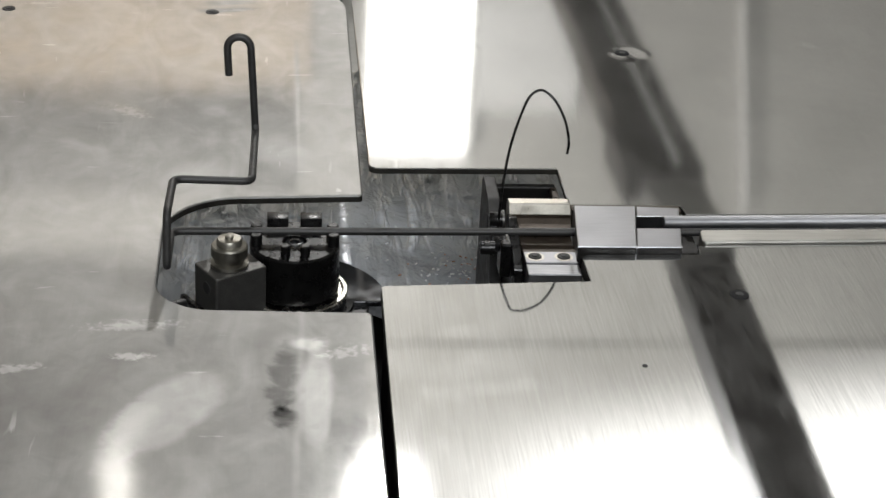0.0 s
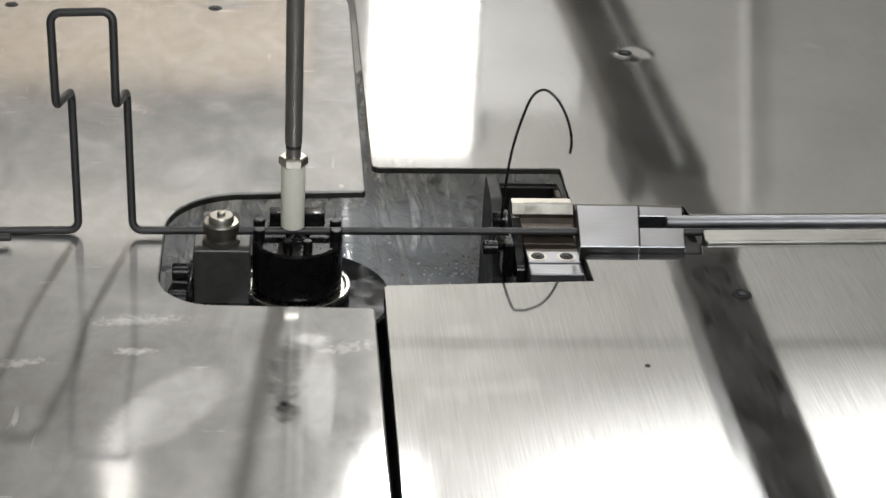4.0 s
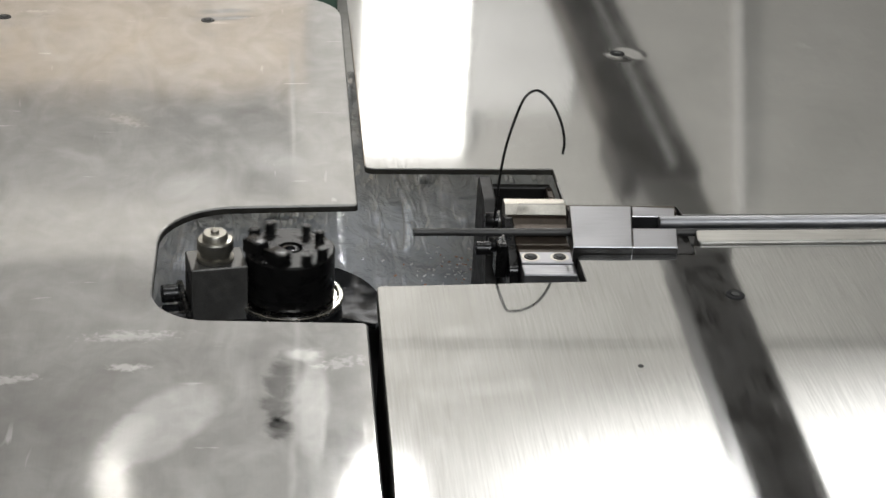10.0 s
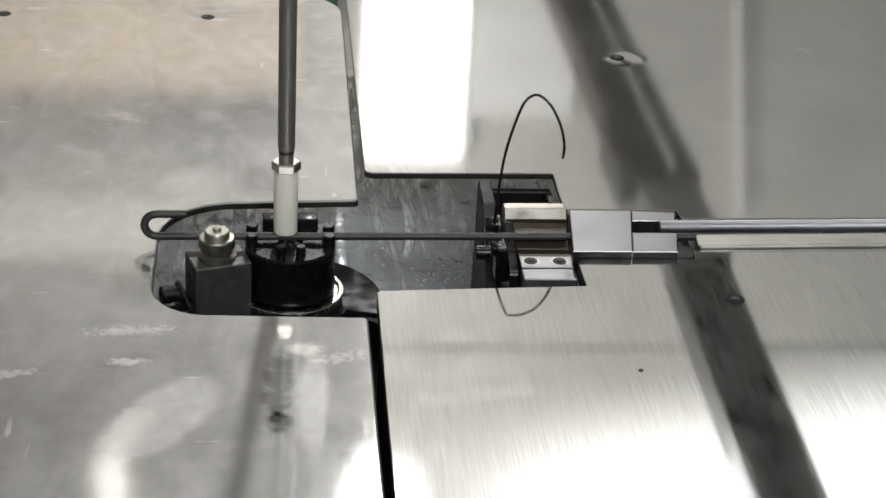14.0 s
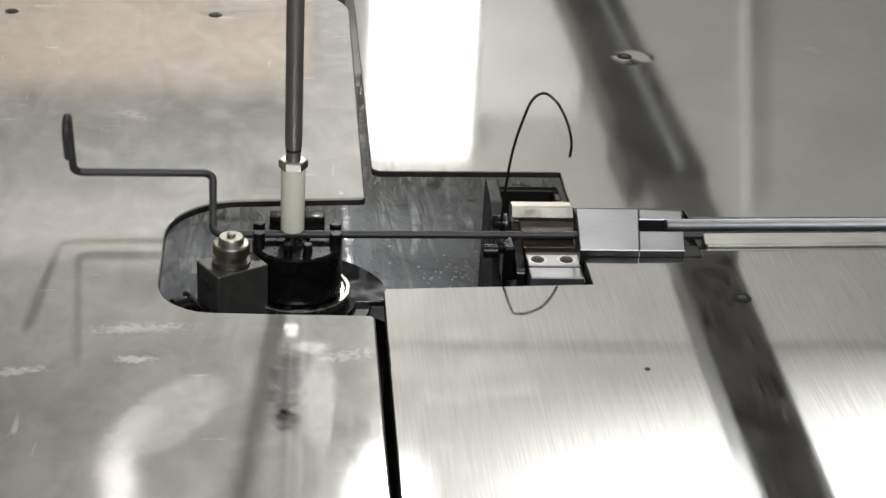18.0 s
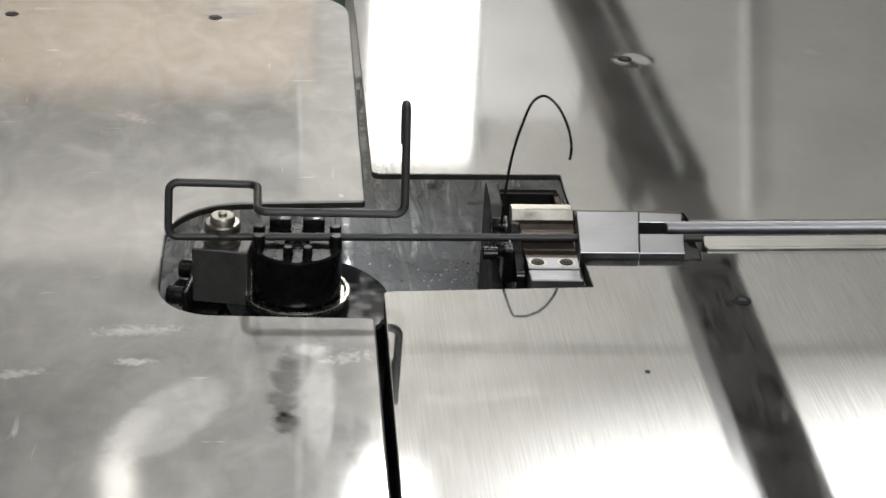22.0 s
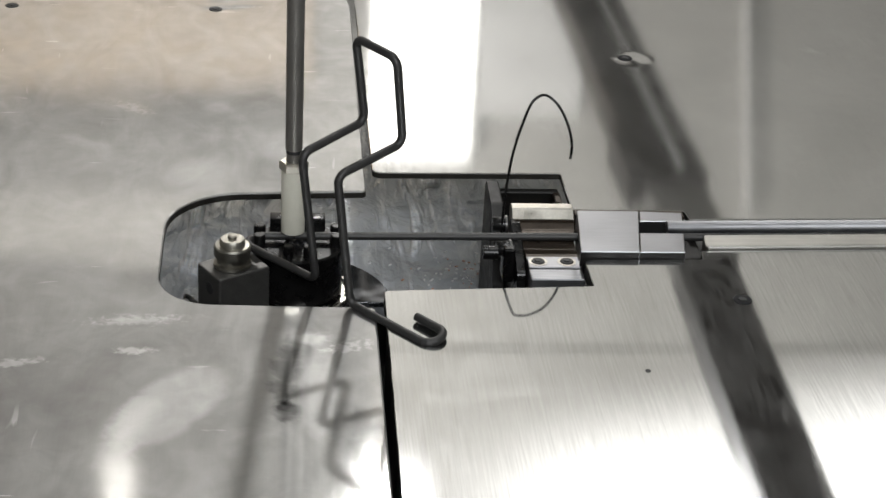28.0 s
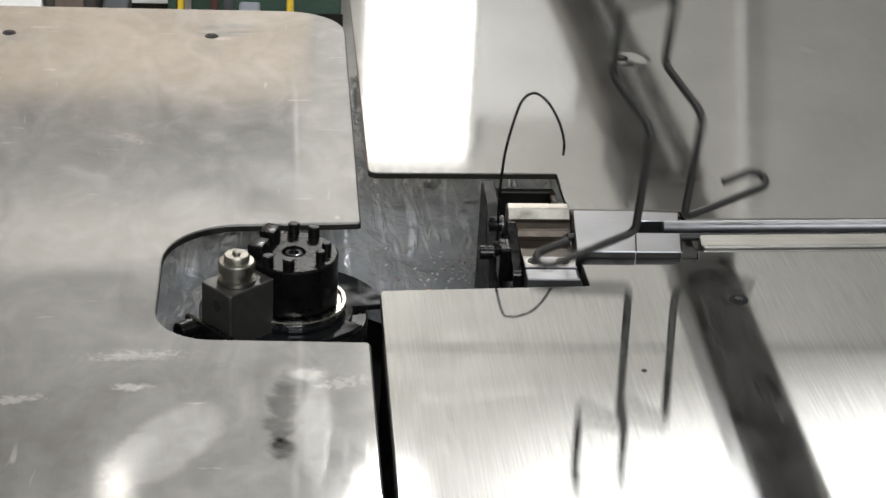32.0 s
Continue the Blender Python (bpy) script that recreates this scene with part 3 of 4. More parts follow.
# ---- the bending head ----
def bending_head():
    root = new("bending_head")
    tagged(root, "black steel rotary bending head with a pinned die", "bending head")
    # origin: the axis at the level of the die's face
    die = new("die")
    die.parent = root
    body = part("die_body", lathe([(0.0268, -0.032), (0.0280, -0.031), (0.0280, -0.0012), (0.0268, 0.0), (0.0078, 0.0), (0.0075, -0.0030), (0.0003, -0.0031)], 56), BLACK, die)
    part("centre_screw", lathe([(0.0060, -0.003), (0.0060, -0.0008), (0.0054, -0.0004), (0.0032, -0.0004), (0.0031, -0.0022), (0.0002, -0.0023)], 24), FLANGE, die)
    for x in (-0.0238, 0.0238):
        for y in (-0.0050, 0.0085):
            part("pin", disc(0.0037, -0.001, 0.0075, 0.0007, 20, (x, y, 0)), BLACK, die)
    for x in (-0.006, 0.006):
        part("pin", disc(0.0030, -0.001, 0.0072, 0.0006, 20, (x, -0.0195, 0)), BLACK, die)
    for x in (-0.0105, 0.0105):
        part("stop_block", box(x - 0.0068, x + 0.0068, 0.0145, 0.0245, -0.001, 0.0085, 0.0008), BLACK, die)
    # swing arm
    arm = new("swing_arm")
    arm.parent = root
    ring = lathe([(0.033, -0.036), (0.0338, -0.035), (0.0338, -0.0330), (0.0332, -0.0324), (0.0312, -0.0324), (0.0300, -0.034)], 56)
    part("ring", ring, BRIGHT, arm, "bright oiled steel ring")
    fl = []
    for a in range(0, 360, 2):
        # a wide rear half, a narrower front, and two notches
        rr = 0.038 if 114 <= a <= 142 or 258 <= a <= 278 else 0.0590 if 144 <= a <= 348 else 0.0445 + 0.003 * max(0, a - 90) / 22
        fl.append((rr * math.cos(radians(a)), rr * math.sin(radians(a))))
    part("flange", slab(fl, -0.0440, -0.0405, 0.0006), FLANGE, arm, smooth=False)
    part("collar", disc(0.0330, -0.0404, -0.0365, 0.001, 48), FLANGE, arm)
    part("drum", disc(0.0475, -0.1100, -0.0442, 0.001, 48), BLACK, arm)
    part("grease_fitting", lathe([(0.0026, 0), (0.0026, 0.003), (0.0016, 0.0036), (0.0016, 0.006), (0.0009, 0.0066)], 12, m=pose(0.0474 * math.cos(radians(60)), 0.0474 * math.sin(radians(60)), -0.060, 0, 90, 60) ), BRASS, arm, "small brass grease fitting")
    # block beside the die, reaching out along local +x
    blk = rounded([(0.0288, -0.0135, 0.001), (0.0288, 0.0135, 0.001), (0.0640, 0.0135, 0.0015), (0.0640, -0.0135, 0.0015)], 3)
    block = part("roller_block", slab(blk, -0.0403, -0.0035, 0.0008), BLOCK, arm, "grey phosphated steel block", smooth=False)
    part("cross_hole", lathe([(0.0038, -0.001), (0.0038, 0.0004)], 20, m=pose(0.064, 0.002, -0.014, 0, 90, 0)), FLAT_BLACK, block, "black disc standing in for a drilled hole's shade")
    part("bracket", box(0.0642, 0.0684, -0.0245, 0.0245, -0.066, -0.0290, 0.0015), BLACK, arm)
    part("bracket_foot", box(0.046, 0.0641, -0.020, 0.020, -0.0600, -0.0442, 0.001), BLACK, arm)
    roller = part("roller", lathe([(0.0108, -0.0036), (0.0116, -0.0030), (0.0116, -0.0012), (0.0094, -0.0004), (0.0094, 0.0030), (0.0112, 0.0038), (0.0112, 0.0094), (0.0104, 0.0104), (0.0078, 0.0106), (0.0076, 0.0138), (0.0070, 0.0146), (0.0028, 0.0146), (0.0026, 0.0146), (0.0026, 0.0162), (0.0020, 0.0166), (0.0002, 0.0166)], 40, (0.047, 0, 0)), TURNED, arm, "oiled turned steel roller")
    for y in (-0.0175, 0.0175):
        for z in (-0.0350, -0.0570):
            part("bolt", lathe([(0.0058, 0.0), (0.0058, 0.0095), (0.0052, 0.0102), (0.0030, 0.0102), (0.0028, 0.003), (0.0002, 0.0029)], 20, m=pose(0.0684, y, z, 0, 90, 0)), BLACK, arm)
    return root, die, arm


def chips():
    """Coppery cut-offs and white ones, their glint put into the colour, scattered on the bed."""
    rng = random.Random(5)
    for name, mat, n, label in (("glint_chips", WHITE, 60, "small chips coloured white for their glint on the machine bed"), ("copper_chips", COPPER, 26, "small coppery metal chips scattered on the machine bed")):
        bm = bmesh.new()
        for _ in range(n):
            x, y = rng.gauss(0.062, 0.022), rng.gauss(0.118, 0.018)
            l, w, a = rng.uniform(0.0010, 0.0030), rng.uniform(0.0005, 0.0012), rng.uniform(0, 360)
            t = bmesh.new()
            bmesh.ops.create_cube(t, size=1, matrix=pose(x, y, BED + 0.0012, rng.uniform(-35, 35), rng.uniform(-20, 20), a) @ Matrix.Diagonal((l, w, 0.0007, 1)))
            merge(bm, t)
        tagged(link(name, bm, mat), label, "chips", kind="stuff")


# ---- cutter, guide block, rod ----
def slab_yz(points, x0, x1, bevel=0.0005):
    """A plate whose outline is given in y and z."""
    bm = slab(points, x0, x1, bevel)
    bmesh.ops.transform(bm, matrix=Matrix(((0, 0, 1, 0), (1, 0, 0, 0), (0, 1, 0, 0), (0, 0, 0, 1))), verts=bm.verts)
    bmesh.ops.recalc_face_normals(bm, faces=bm.faces[:])
    return bm


def cutter():
    root = new("wire_cutter")
    tagged(root, "steel wire cutter with a black arm and oil-stained jaws", "wire cutter")
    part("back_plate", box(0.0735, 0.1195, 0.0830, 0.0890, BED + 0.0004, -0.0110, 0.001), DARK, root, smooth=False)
    part("side_plate", box(0.1150, 0.1200, 0.0240, 0.0825, BED + 0.0004, -0.0105, 0.001), BROWN, root, smooth=False)
    # The cavity's shade is put into this floor's black colour.
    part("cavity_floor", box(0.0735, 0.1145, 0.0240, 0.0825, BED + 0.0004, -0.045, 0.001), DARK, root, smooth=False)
    cheek = rounded([(-0.055, BED + 0.0004, 0), (0.0825, BED + 0.0004, 0), (0.0825, -0.006, 0.003), (0.0770, 0.0005, 0.006), (0.046, -0.0020, 0.010), (0.024, -0.014, 0.010), (0.014, -0.046, 0.004), (-0.055, -0.050, 0)], 5)
    ck = part("cheek", slab_yz(cheek, 0.0690, 0.0770, 0.0012), SCREW, root, "worn dark grey steel cheek plate", smooth=False)
    part("cheek_slot", slab_yz(rounded([(0.036, -0.030, 0.001), (0.052, -0.030, 0.001), (0.049, -0.013, 0.004), (0.040, -0.013, 0.004)], 4), 0.0685, 0.0694, 0), FLAT_BLACK, ck, "black sheet standing in for an arched slot's shade", smooth=False)
    jaw = [(0.0265, -0.040), (0.0265, 0.0060), (0.0215, 0.0100), (0.0145, 0.0100), (0.0100, 0.0045), (0.0100, 0.0020), (0.0055, -0.0015), (0.0055, -0.040)]
    part("upper_jaw", slab_yz(jaw, 0.0785, 0.1180, 0.0012), WORN, root, "worn grey upper jaw", smooth=False)
    part("chamfer", slab_yz([(0.0149, 0.0104), (0.0097, 0.0046), (0.0104, 0.0040), (0.0152, 0.0094)], 0.0862, 0.1176, 0.0002), CHAMFER, root, "bright worn chamfer", smooth=False)
    part("jaw_face", slab_yz([(0.0097, 0.0043), (0.0097, 0.0018), (0.0052, -0.0018), (0.0046, -0.0010), (0.0088, 0.0024), (0.0088, 0.0043)], 0.0800, 0.1178, 0.0002), BROWN, root, "dark oily jaw face", smooth=False)
    part("jaw_groove", slab_yz([(0.0054, -0.036), (0.0054, -0.0020), (0.0090, 0.0012), (0.0092, 0.0018), (0.0050, -0.0005), (0.0030, -0.0045), (0.0030, -0.036)], 0.0842, 0.1178, 0.0003), BROWN, root, "brown oil-stained groove", smooth=False)
    part("throat", box(0.0840, 0.1178, -0.0105, 0.0028, -0.050, -0.0075, 0.0006), BROWN, root, smooth=False)
    part("ledge", box(0.0838, 0.1178, -0.0215, -0.0108, -0.050, -0.0062, 0.0006), BROWN, root, smooth=False)
    pl = part("clamp_plate", box(0.0838, 0.1168, -0.0365, -0.0220, -0.030, -0.0055, 0.0007), GROUND, root, "ground steel clamp plate", smooth=False)
    for x in (0.0905, 0.1085):
        part("countersink", lathe([(0.0058, -0.0006), (0.0058, 0.0002)], 24, (x, -0.0292, -0.0055)), WORN, pl, "bright countersunk ring")
    for x in (0.0905, 0.1085):
        socket_screw(pl, "screw", pose(x, -0.0292, -0.0053), 0.0042, SCREW)
    part("step", box(0.0838, 0.1170, -0.0505, -0.0372, -0.030, -0.0064, 0.0008), ROD, root, smooth=False)
    part("lower_jaw", box(0.0836, 0.1172, -0.0690, -0.0512, BED + 0.0004, -0.0160, 0.0008), BROWN, root, smooth=False)
    arm = rounded([(0.0150, 0.0030, 0.003), (0.0060, 0.0040, 0.003), (-0.0350, -0.0110, 0.004), (-0.0420, -0.0600, 0.003), (0.0150, -0.0600, 0)], 4)
    part("arm", slab_yz(arm, 0.0774, 0.0830, 0.0008), BLACK, root, smooth=False)
    for y, z in ((0.0120, -0.0005), (-0.0130, -0.0050)):
        b = part("bolt", lathe([(0.0050, 0), (0.0050, 0.0085), (0.0044, 0.0093), (0.0025, 0.0093), (0.0023, 0.004), (0.0002, 0.0039)], 20, m=pose(0.0752, y, z, 0, -90, 0)), BLACK, root)
        part("washer", lathe([(0.0062, 0.0), (0.0062, 0.0012)], 20, m=pose(0.0752, y, z, 0, -90, 0)), BLOCK, b)
    part("clevis", box(0.0700, 0.0772, -0.0225, -0.0070, -0.024, -0.0008, 0.0012), BLACK, root, smooth=False)
    part("stud", lathe([(0.0046, 0), (0.0046, 0.0085), (0.0040, 0.0092), (0.0024, 0.0092), (0.0022, 0.005), (0.0002, 0.0049)], 20, m=pose(0.0665, -0.0165, -0.0060, 0, -90, 0)), BLACK, root)
    return root


def guide():
    root = new("wire_guide")
    tagged(root, "ground steel wire guide block set in the table", "wire guide")
    part("main_block", slab([(0.1155, -0.0350), (0.1525, -0.0350), (0.1620, 0.0225), (0.1214, 0.0225)], -0.012, 0.0050, 0.0006), GROUND, root, smooth=False)
    part("front_block", slab([(0.1527, -0.0348), (0.1812, -0.0346), (0.1855, -0.0088), (0.1570, -0.0088)], -0.012, 0.0048, 0.0006), GROUND, root, smooth=False)
    part("rear_block", slab([(0.1601, 0.0085), (0.1880, 0.0085), (0.1900, 0.0205), (0.1623, 0.0225)], -0.012, 0.0048, 0.0006), GROUND, root, smooth=False)
    part("front_edge", box(0.1157, 0.1523, -0.0354, -0.0351, -0.011, 0.0043), DARK, root, "dark strip laid over the front face", smooth=False)
    part("front_edge", box(0.1529, 0.1810, -0.0352, -0.0349, -0.011, 0.0041), DARK, root, "dark strip laid over the front face", smooth=False)
    part("back_strip", box(0.1210, 0.1925, 0.0230, 0.0318, -0.012, 0.0010, 0.0004), BROWN, root, smooth=False)
    part("slot_floor", box(0.1568, 0.1995, -0.0340, 0.0225, -0.020, -0.0125), DARK, root, smooth=False)
    rod = link("push_rod", lathe([(0.0038, 0), (0.0042, 0.0006), (0.0042, 0.70)], 32, m=pose(0.1765, 0.0030, 0.0030, 0, 90, 1.9)), ROD, smooth=True)
    tagged(rod, "long ground steel push rod lying in the table", "rod")
    rail = link("guide_rail", slab(rounded([(0.1965, -0.0225, 0.003), (0.1985, -0.0060, 0.003), (0.9, 0.0185, 0), (0.9, 0.0020, 0)]), -0.008, 0.0026, 0.0012), RAIL)
    tagged(rail, "worn steel guide rail beside the push rod", "rail")


def spring_wire():
    base = Vector((0.0715, 0.0080, 0.0))    # it leans away from the viewer as it rises
    knots = [(0.0715, 0.0), (0.0723, 0.02), (0.0748, 0.045), (0.0789, 0.065), (0.0857, 0.0865), (0.0907, 0.0945), (0.0968, 0.0972), (0.1026, 0.0935), (0.1079, 0.0858), (0.1128, 0.074), (0.1152, 0.062), (0.1147, 0.053)]
    pts = []
    for i in range(len(knots) - 1):
        p0, p1, p2, p3 = knots[max(i - 1, 0)], knots[i], knots[i + 1], knots[min(i + 2, len(knots) - 1)]
        for j in range(5):
            u = j / 5
            c = [0.5 * (2 * b + (d - a) * u + (2 * a - 5 * b + 4 * d - e) * u * u + (3 * b - a - 3 * d + e) * u ** 3) for a, b, d, e in zip(p0, p1, p2, p3)]
            pts.append(Vector((c[0], 0.0, c[1])))
    pts.append(Vector((knots[-1][0], 0.0, knots[-1][1])))
    def glide(v):
        v = max(0.0, min(1.0, v))
        return v * v * (3 - 2 * v)
    lean = [0.029 * glide(i / 34) - 0.012 * glide((i - 24) / 31) for i in range(len(pts))]
    pts = [Vector((p.x - base.x, k, p.z - 0.513 * (0.008 + k))) for p, k in zip(pts, lean)]
    ob = link("spring_wire", sweep([(0, 0, -0.015)] + pts, 0.0009, 8), BLACK, m=pose(*base), smooth=True)
    tagged(ob, "thin black spring wire bowed above the cutter", "spring wire")
    return ob


def plunger():
    root = new("hold_down_plunger")
    tagged(root, "grey rod with a hexagon nut and ivory nylon tip", "plunger")
    part("tip", lathe([(0.0066, 0.0), (0.0073, 0.0006), (0.0075, 0.041), (0.0070, 0.042)], 32), NYLON, root)
    part("nut", lathe([(0.0080, 0.042), (0.0090, 0.0428), (0.0090, 0.0472), (0.0080, 0.048)], 6), CHAMFER, root, "bright hexagon nut", smooth=False)
    part("rod", lathe([(0.0046, 0.048), (0.0046, 0.056), (0.0053, 0.0565), (0.0056, 0.75)], 24), GREYROD, root)
    part("mark", lathe([(0.00475, 0.0535), (0.00475, 0.0555)], 24), FLAT_BLACK, root, "black ring mark")
    return root


def plunger_cylinder():
    root = new("plunger_cylinder")
    tagged(root, "grey air cylinder hung above the table guiding the rod", "air cylinder")
    part("barrel", lathe([(0.0056, 0.72), (0.027, 0.72), (0.028, 0.722), (0.028, 1.40), (0.0056, 1.40)], 32, (-0.0608, -0.0068, 0)), GREYROD, root)
    part("hanger", box(-0.0708, -0.0508, -0.0168, 0.0032, 1.401, 5.6), GREYROD, root, smooth=False)


# ---- the wire ----
WY, WZ, WR, WYAW = -0.0057, 0.0, 0.0025, 0.69
RB, RU = 0.006, 0.0075
LEG_A, LEG_B, LEG_C, LEG_D, LEG_E, TAIL = 0.0571, 0.0866, 0.0476, 0.0538, 0.0354, 0.018
# straight, (bend length, pieces), ... from the tip inwards
STRAIGHT = [TAIL, LEG_A - RB, LEG_B - 2 * RB, LEG_C - 2 * RB, LEG_D - 2 * RB, LEG_E - 2 * RB, LEG_D - 2 * RB, LEG_C - 2 * RB, LEG_B - 2 * RB, LEG_A - RB, TAIL]
BETA = [180, -90.7, 89.3, -89.1, -89.3, -91.6, 89.4, -88.4, 88.5, 180]
TURN = [0, -89.8, 4.6, 4.2, 93.8, 95, 186, 186.4, 100, 0]
ARC = [math.pi * (RU if abs(b) == 180 else RB * 0.5) for b in BETA]
S_END = []          # how far from the tip each bend's inner end lies
_s = 0.0
for _l, _a in zip(STRAIGHT, ARC):
    _s += _l + _a
    S_END.append(_s)
TOTAL = _s + STRAIGHT[-1]
X_BEND = -0.081     # where a bend's inner end lies while it is made


LINE = pose(0.12, WY, WZ, 0, 0, WYAW)   # the wire's line, from the cutter


def ease(rows, t):
    """A value that glides from row (time, value) to row and rests between equal rows."""
    if t <= rows[0][0]:
        return rows[0][1]
    for (a, u), (b, v) in zip(rows, rows[1:]):
        if t <= b:
            k = (t - a) / (b - a)
            return u + (v - u) * k * k * (3 - 2 * k)
    return rows[-1][1]


def wire_pose(feed, turn, bends):
    """The poses of all pieces from tip to end: feed is the place along x that the tip would have if the wire were straight."""
    m = LINE @ Matrix.Translation((feed + TOTAL - 0.12, 0, 0)) @ Matrix.Rotation(radians(turn), 4, "X")
    out = []
    for k in range(len(STRAIGHT) - 1, -1, -1):
        l = STRAIGHT[k]
        out.append(m @ Matrix.Translation((-l / 2, 0, 0)))
        m = m @ Matrix.Translation((-l, 0, 0))
        if k:
            n = 10 if abs(BETA[k - 1]) == 180 else 6
            step = Matrix.Rotation(radians(bends[k - 1] / n / 2), 4, Matrix.Rotation(radians(-TURN[k - 1]), 3, "X") @ Vector((0, 0, 1)))
            d = ARC[k - 1] / n
            for _ in range(n):
                m = m @ step
                out.append(m @ Matrix.Translation((-d / 2, 0, 0)))
                m = m @ Matrix.Translation((-d, 0, 0)) @ step
    return out[::-1]


def wire_piece(name, length, root, ends=0.0):
    e = ends
    return part(name, lathe([(WR * 0.9, -length / 2 - e), (WR, -length / 2 - e + 0.0002), (WR, length / 2 + e - 0.0002), (WR * 0.9, length / 2 + e)], 14, m=pose(0, 0, 0, 0, 90, 0)), WIRE, root)


def bent_wire():
    root = new("bent_wire")
    pieces = []
    for k, l in enumerate(STRAIGHT):
        pieces.append(wire_piece("wire_leg", l, root, 0.0001))
        if k < len(BETA):
            n = 10 if abs(BETA[k]) == 180 else 6
            first = wire_piece("wire_bend", ARC[k] / n, root, 0.00045)
            pieces.append(first)
            for _ in range(n - 1):
                o = first.copy()
                scene.collection.objects.link(o)
                pieces.append(o)
    return root, pieces


# ---- timing, in seconds of one cycle; the second cycle follows PERIOD later ----
PERIOD = 23.4


def X(k, more=0.0):
    return X_BEND - S_END[k] + more


# when each bend is made in the cycle of the wire that is cut at 31.8 s
BEND_ROWS = [
    [(11.0, 0), (11.13, 55), (11.27, 103), (12.5, 103), (12.68, BETA[0])],
    [(14.0, 0), (14.2, BETA[1])],
    [(15.3, 0), (15.55, BETA[2])],
    [(17.2, 0), (17.42, BETA[3])],
    [(19.05, 0), (19.3, BETA[4])],
    [(19.88, 0), (20.18, BETA[5])],
    [(22.05, 0), (22.35, BETA[6])],
    [(23.55, 0), (23.8, BETA[7])],
    [(26.22, 0), (26.3, 18), (26.4, BETA[8])],
    [(27.48, 0), (27.6, 62), (27.76, 131), (29.45, 131), (29.75, BETA[9])],
]
TURN_ROWS = [(13.25, 0), (13.95, -90), (14.85, -90), (15.25, 0), (17.62, 0.4), (18.6, 93), (20.4, 93), (21.0, 88.6), (21.2, 90), (22.0, 179), (22.5, 183), (23.0, 184), (24.0, 183.3), (24.4, 182.4), (24.7, 179),
             (25.0, 171.7), (25.2, 150), (25.4, 119.5), (25.65, 96), (26.2, 99), (26.75, 99), (27.3, -1.5), (29.5, -1.4), (30.0, -4.3), (30.5, -5), (30.85, -48), (31.0, -50.6), (31.3, -52), (31.5, -46), (31.8, -46)]
FEED_ROWS = [(8.4, 0.120), (8.95, 0.120), (9.1, 0.098), (9.3, 0.078), (9.6, 0.052), (9.8, 0.031), (10.0, 0.019), (10.2, -0.003), (10.6, -0.040), (11.0, X(0, 0.001)), (11.52, X(0, 0.001)), (12.05, X(0, 0.0465)), (12.9, X(0, 0.0465)), (13.18, X(1, 0.002)),
             (14.25, X(1, 0.002)), (14.8, X(2)), (15.8, X(2)), (16.3, X(3, -0.002)), (17.5, X(3, -0.002)), (18.65, X(4, -0.002)), (19.6, X(4, -0.002)), (19.9, X(5)), (20.4, X(5)), (20.75, X(6, 0.0012)),
             (22.37, X(6, 0.0012)), (22.58, X(7, -0.0015)), (23.8, X(7, -0.0015)), (24.86, X(8)), (26.65, X(8)), (27.35, X(9, 0.003)), (28.3, X(9, 0.003)), (28.9, X(9, 0.0238)), (29.05, X(9, 0.0285)), (29.5, X(9, 0.030)), (30.9, X(9, 0.030)),
             (31.0, X(9, 0.038)), (31.4, X(9, 0.166)), (31.52, X(9, 0.185)), (31.6, X(9, 0.185)), (31.75, X(9, 0.177)), (32.0, X(9, 0.177))]


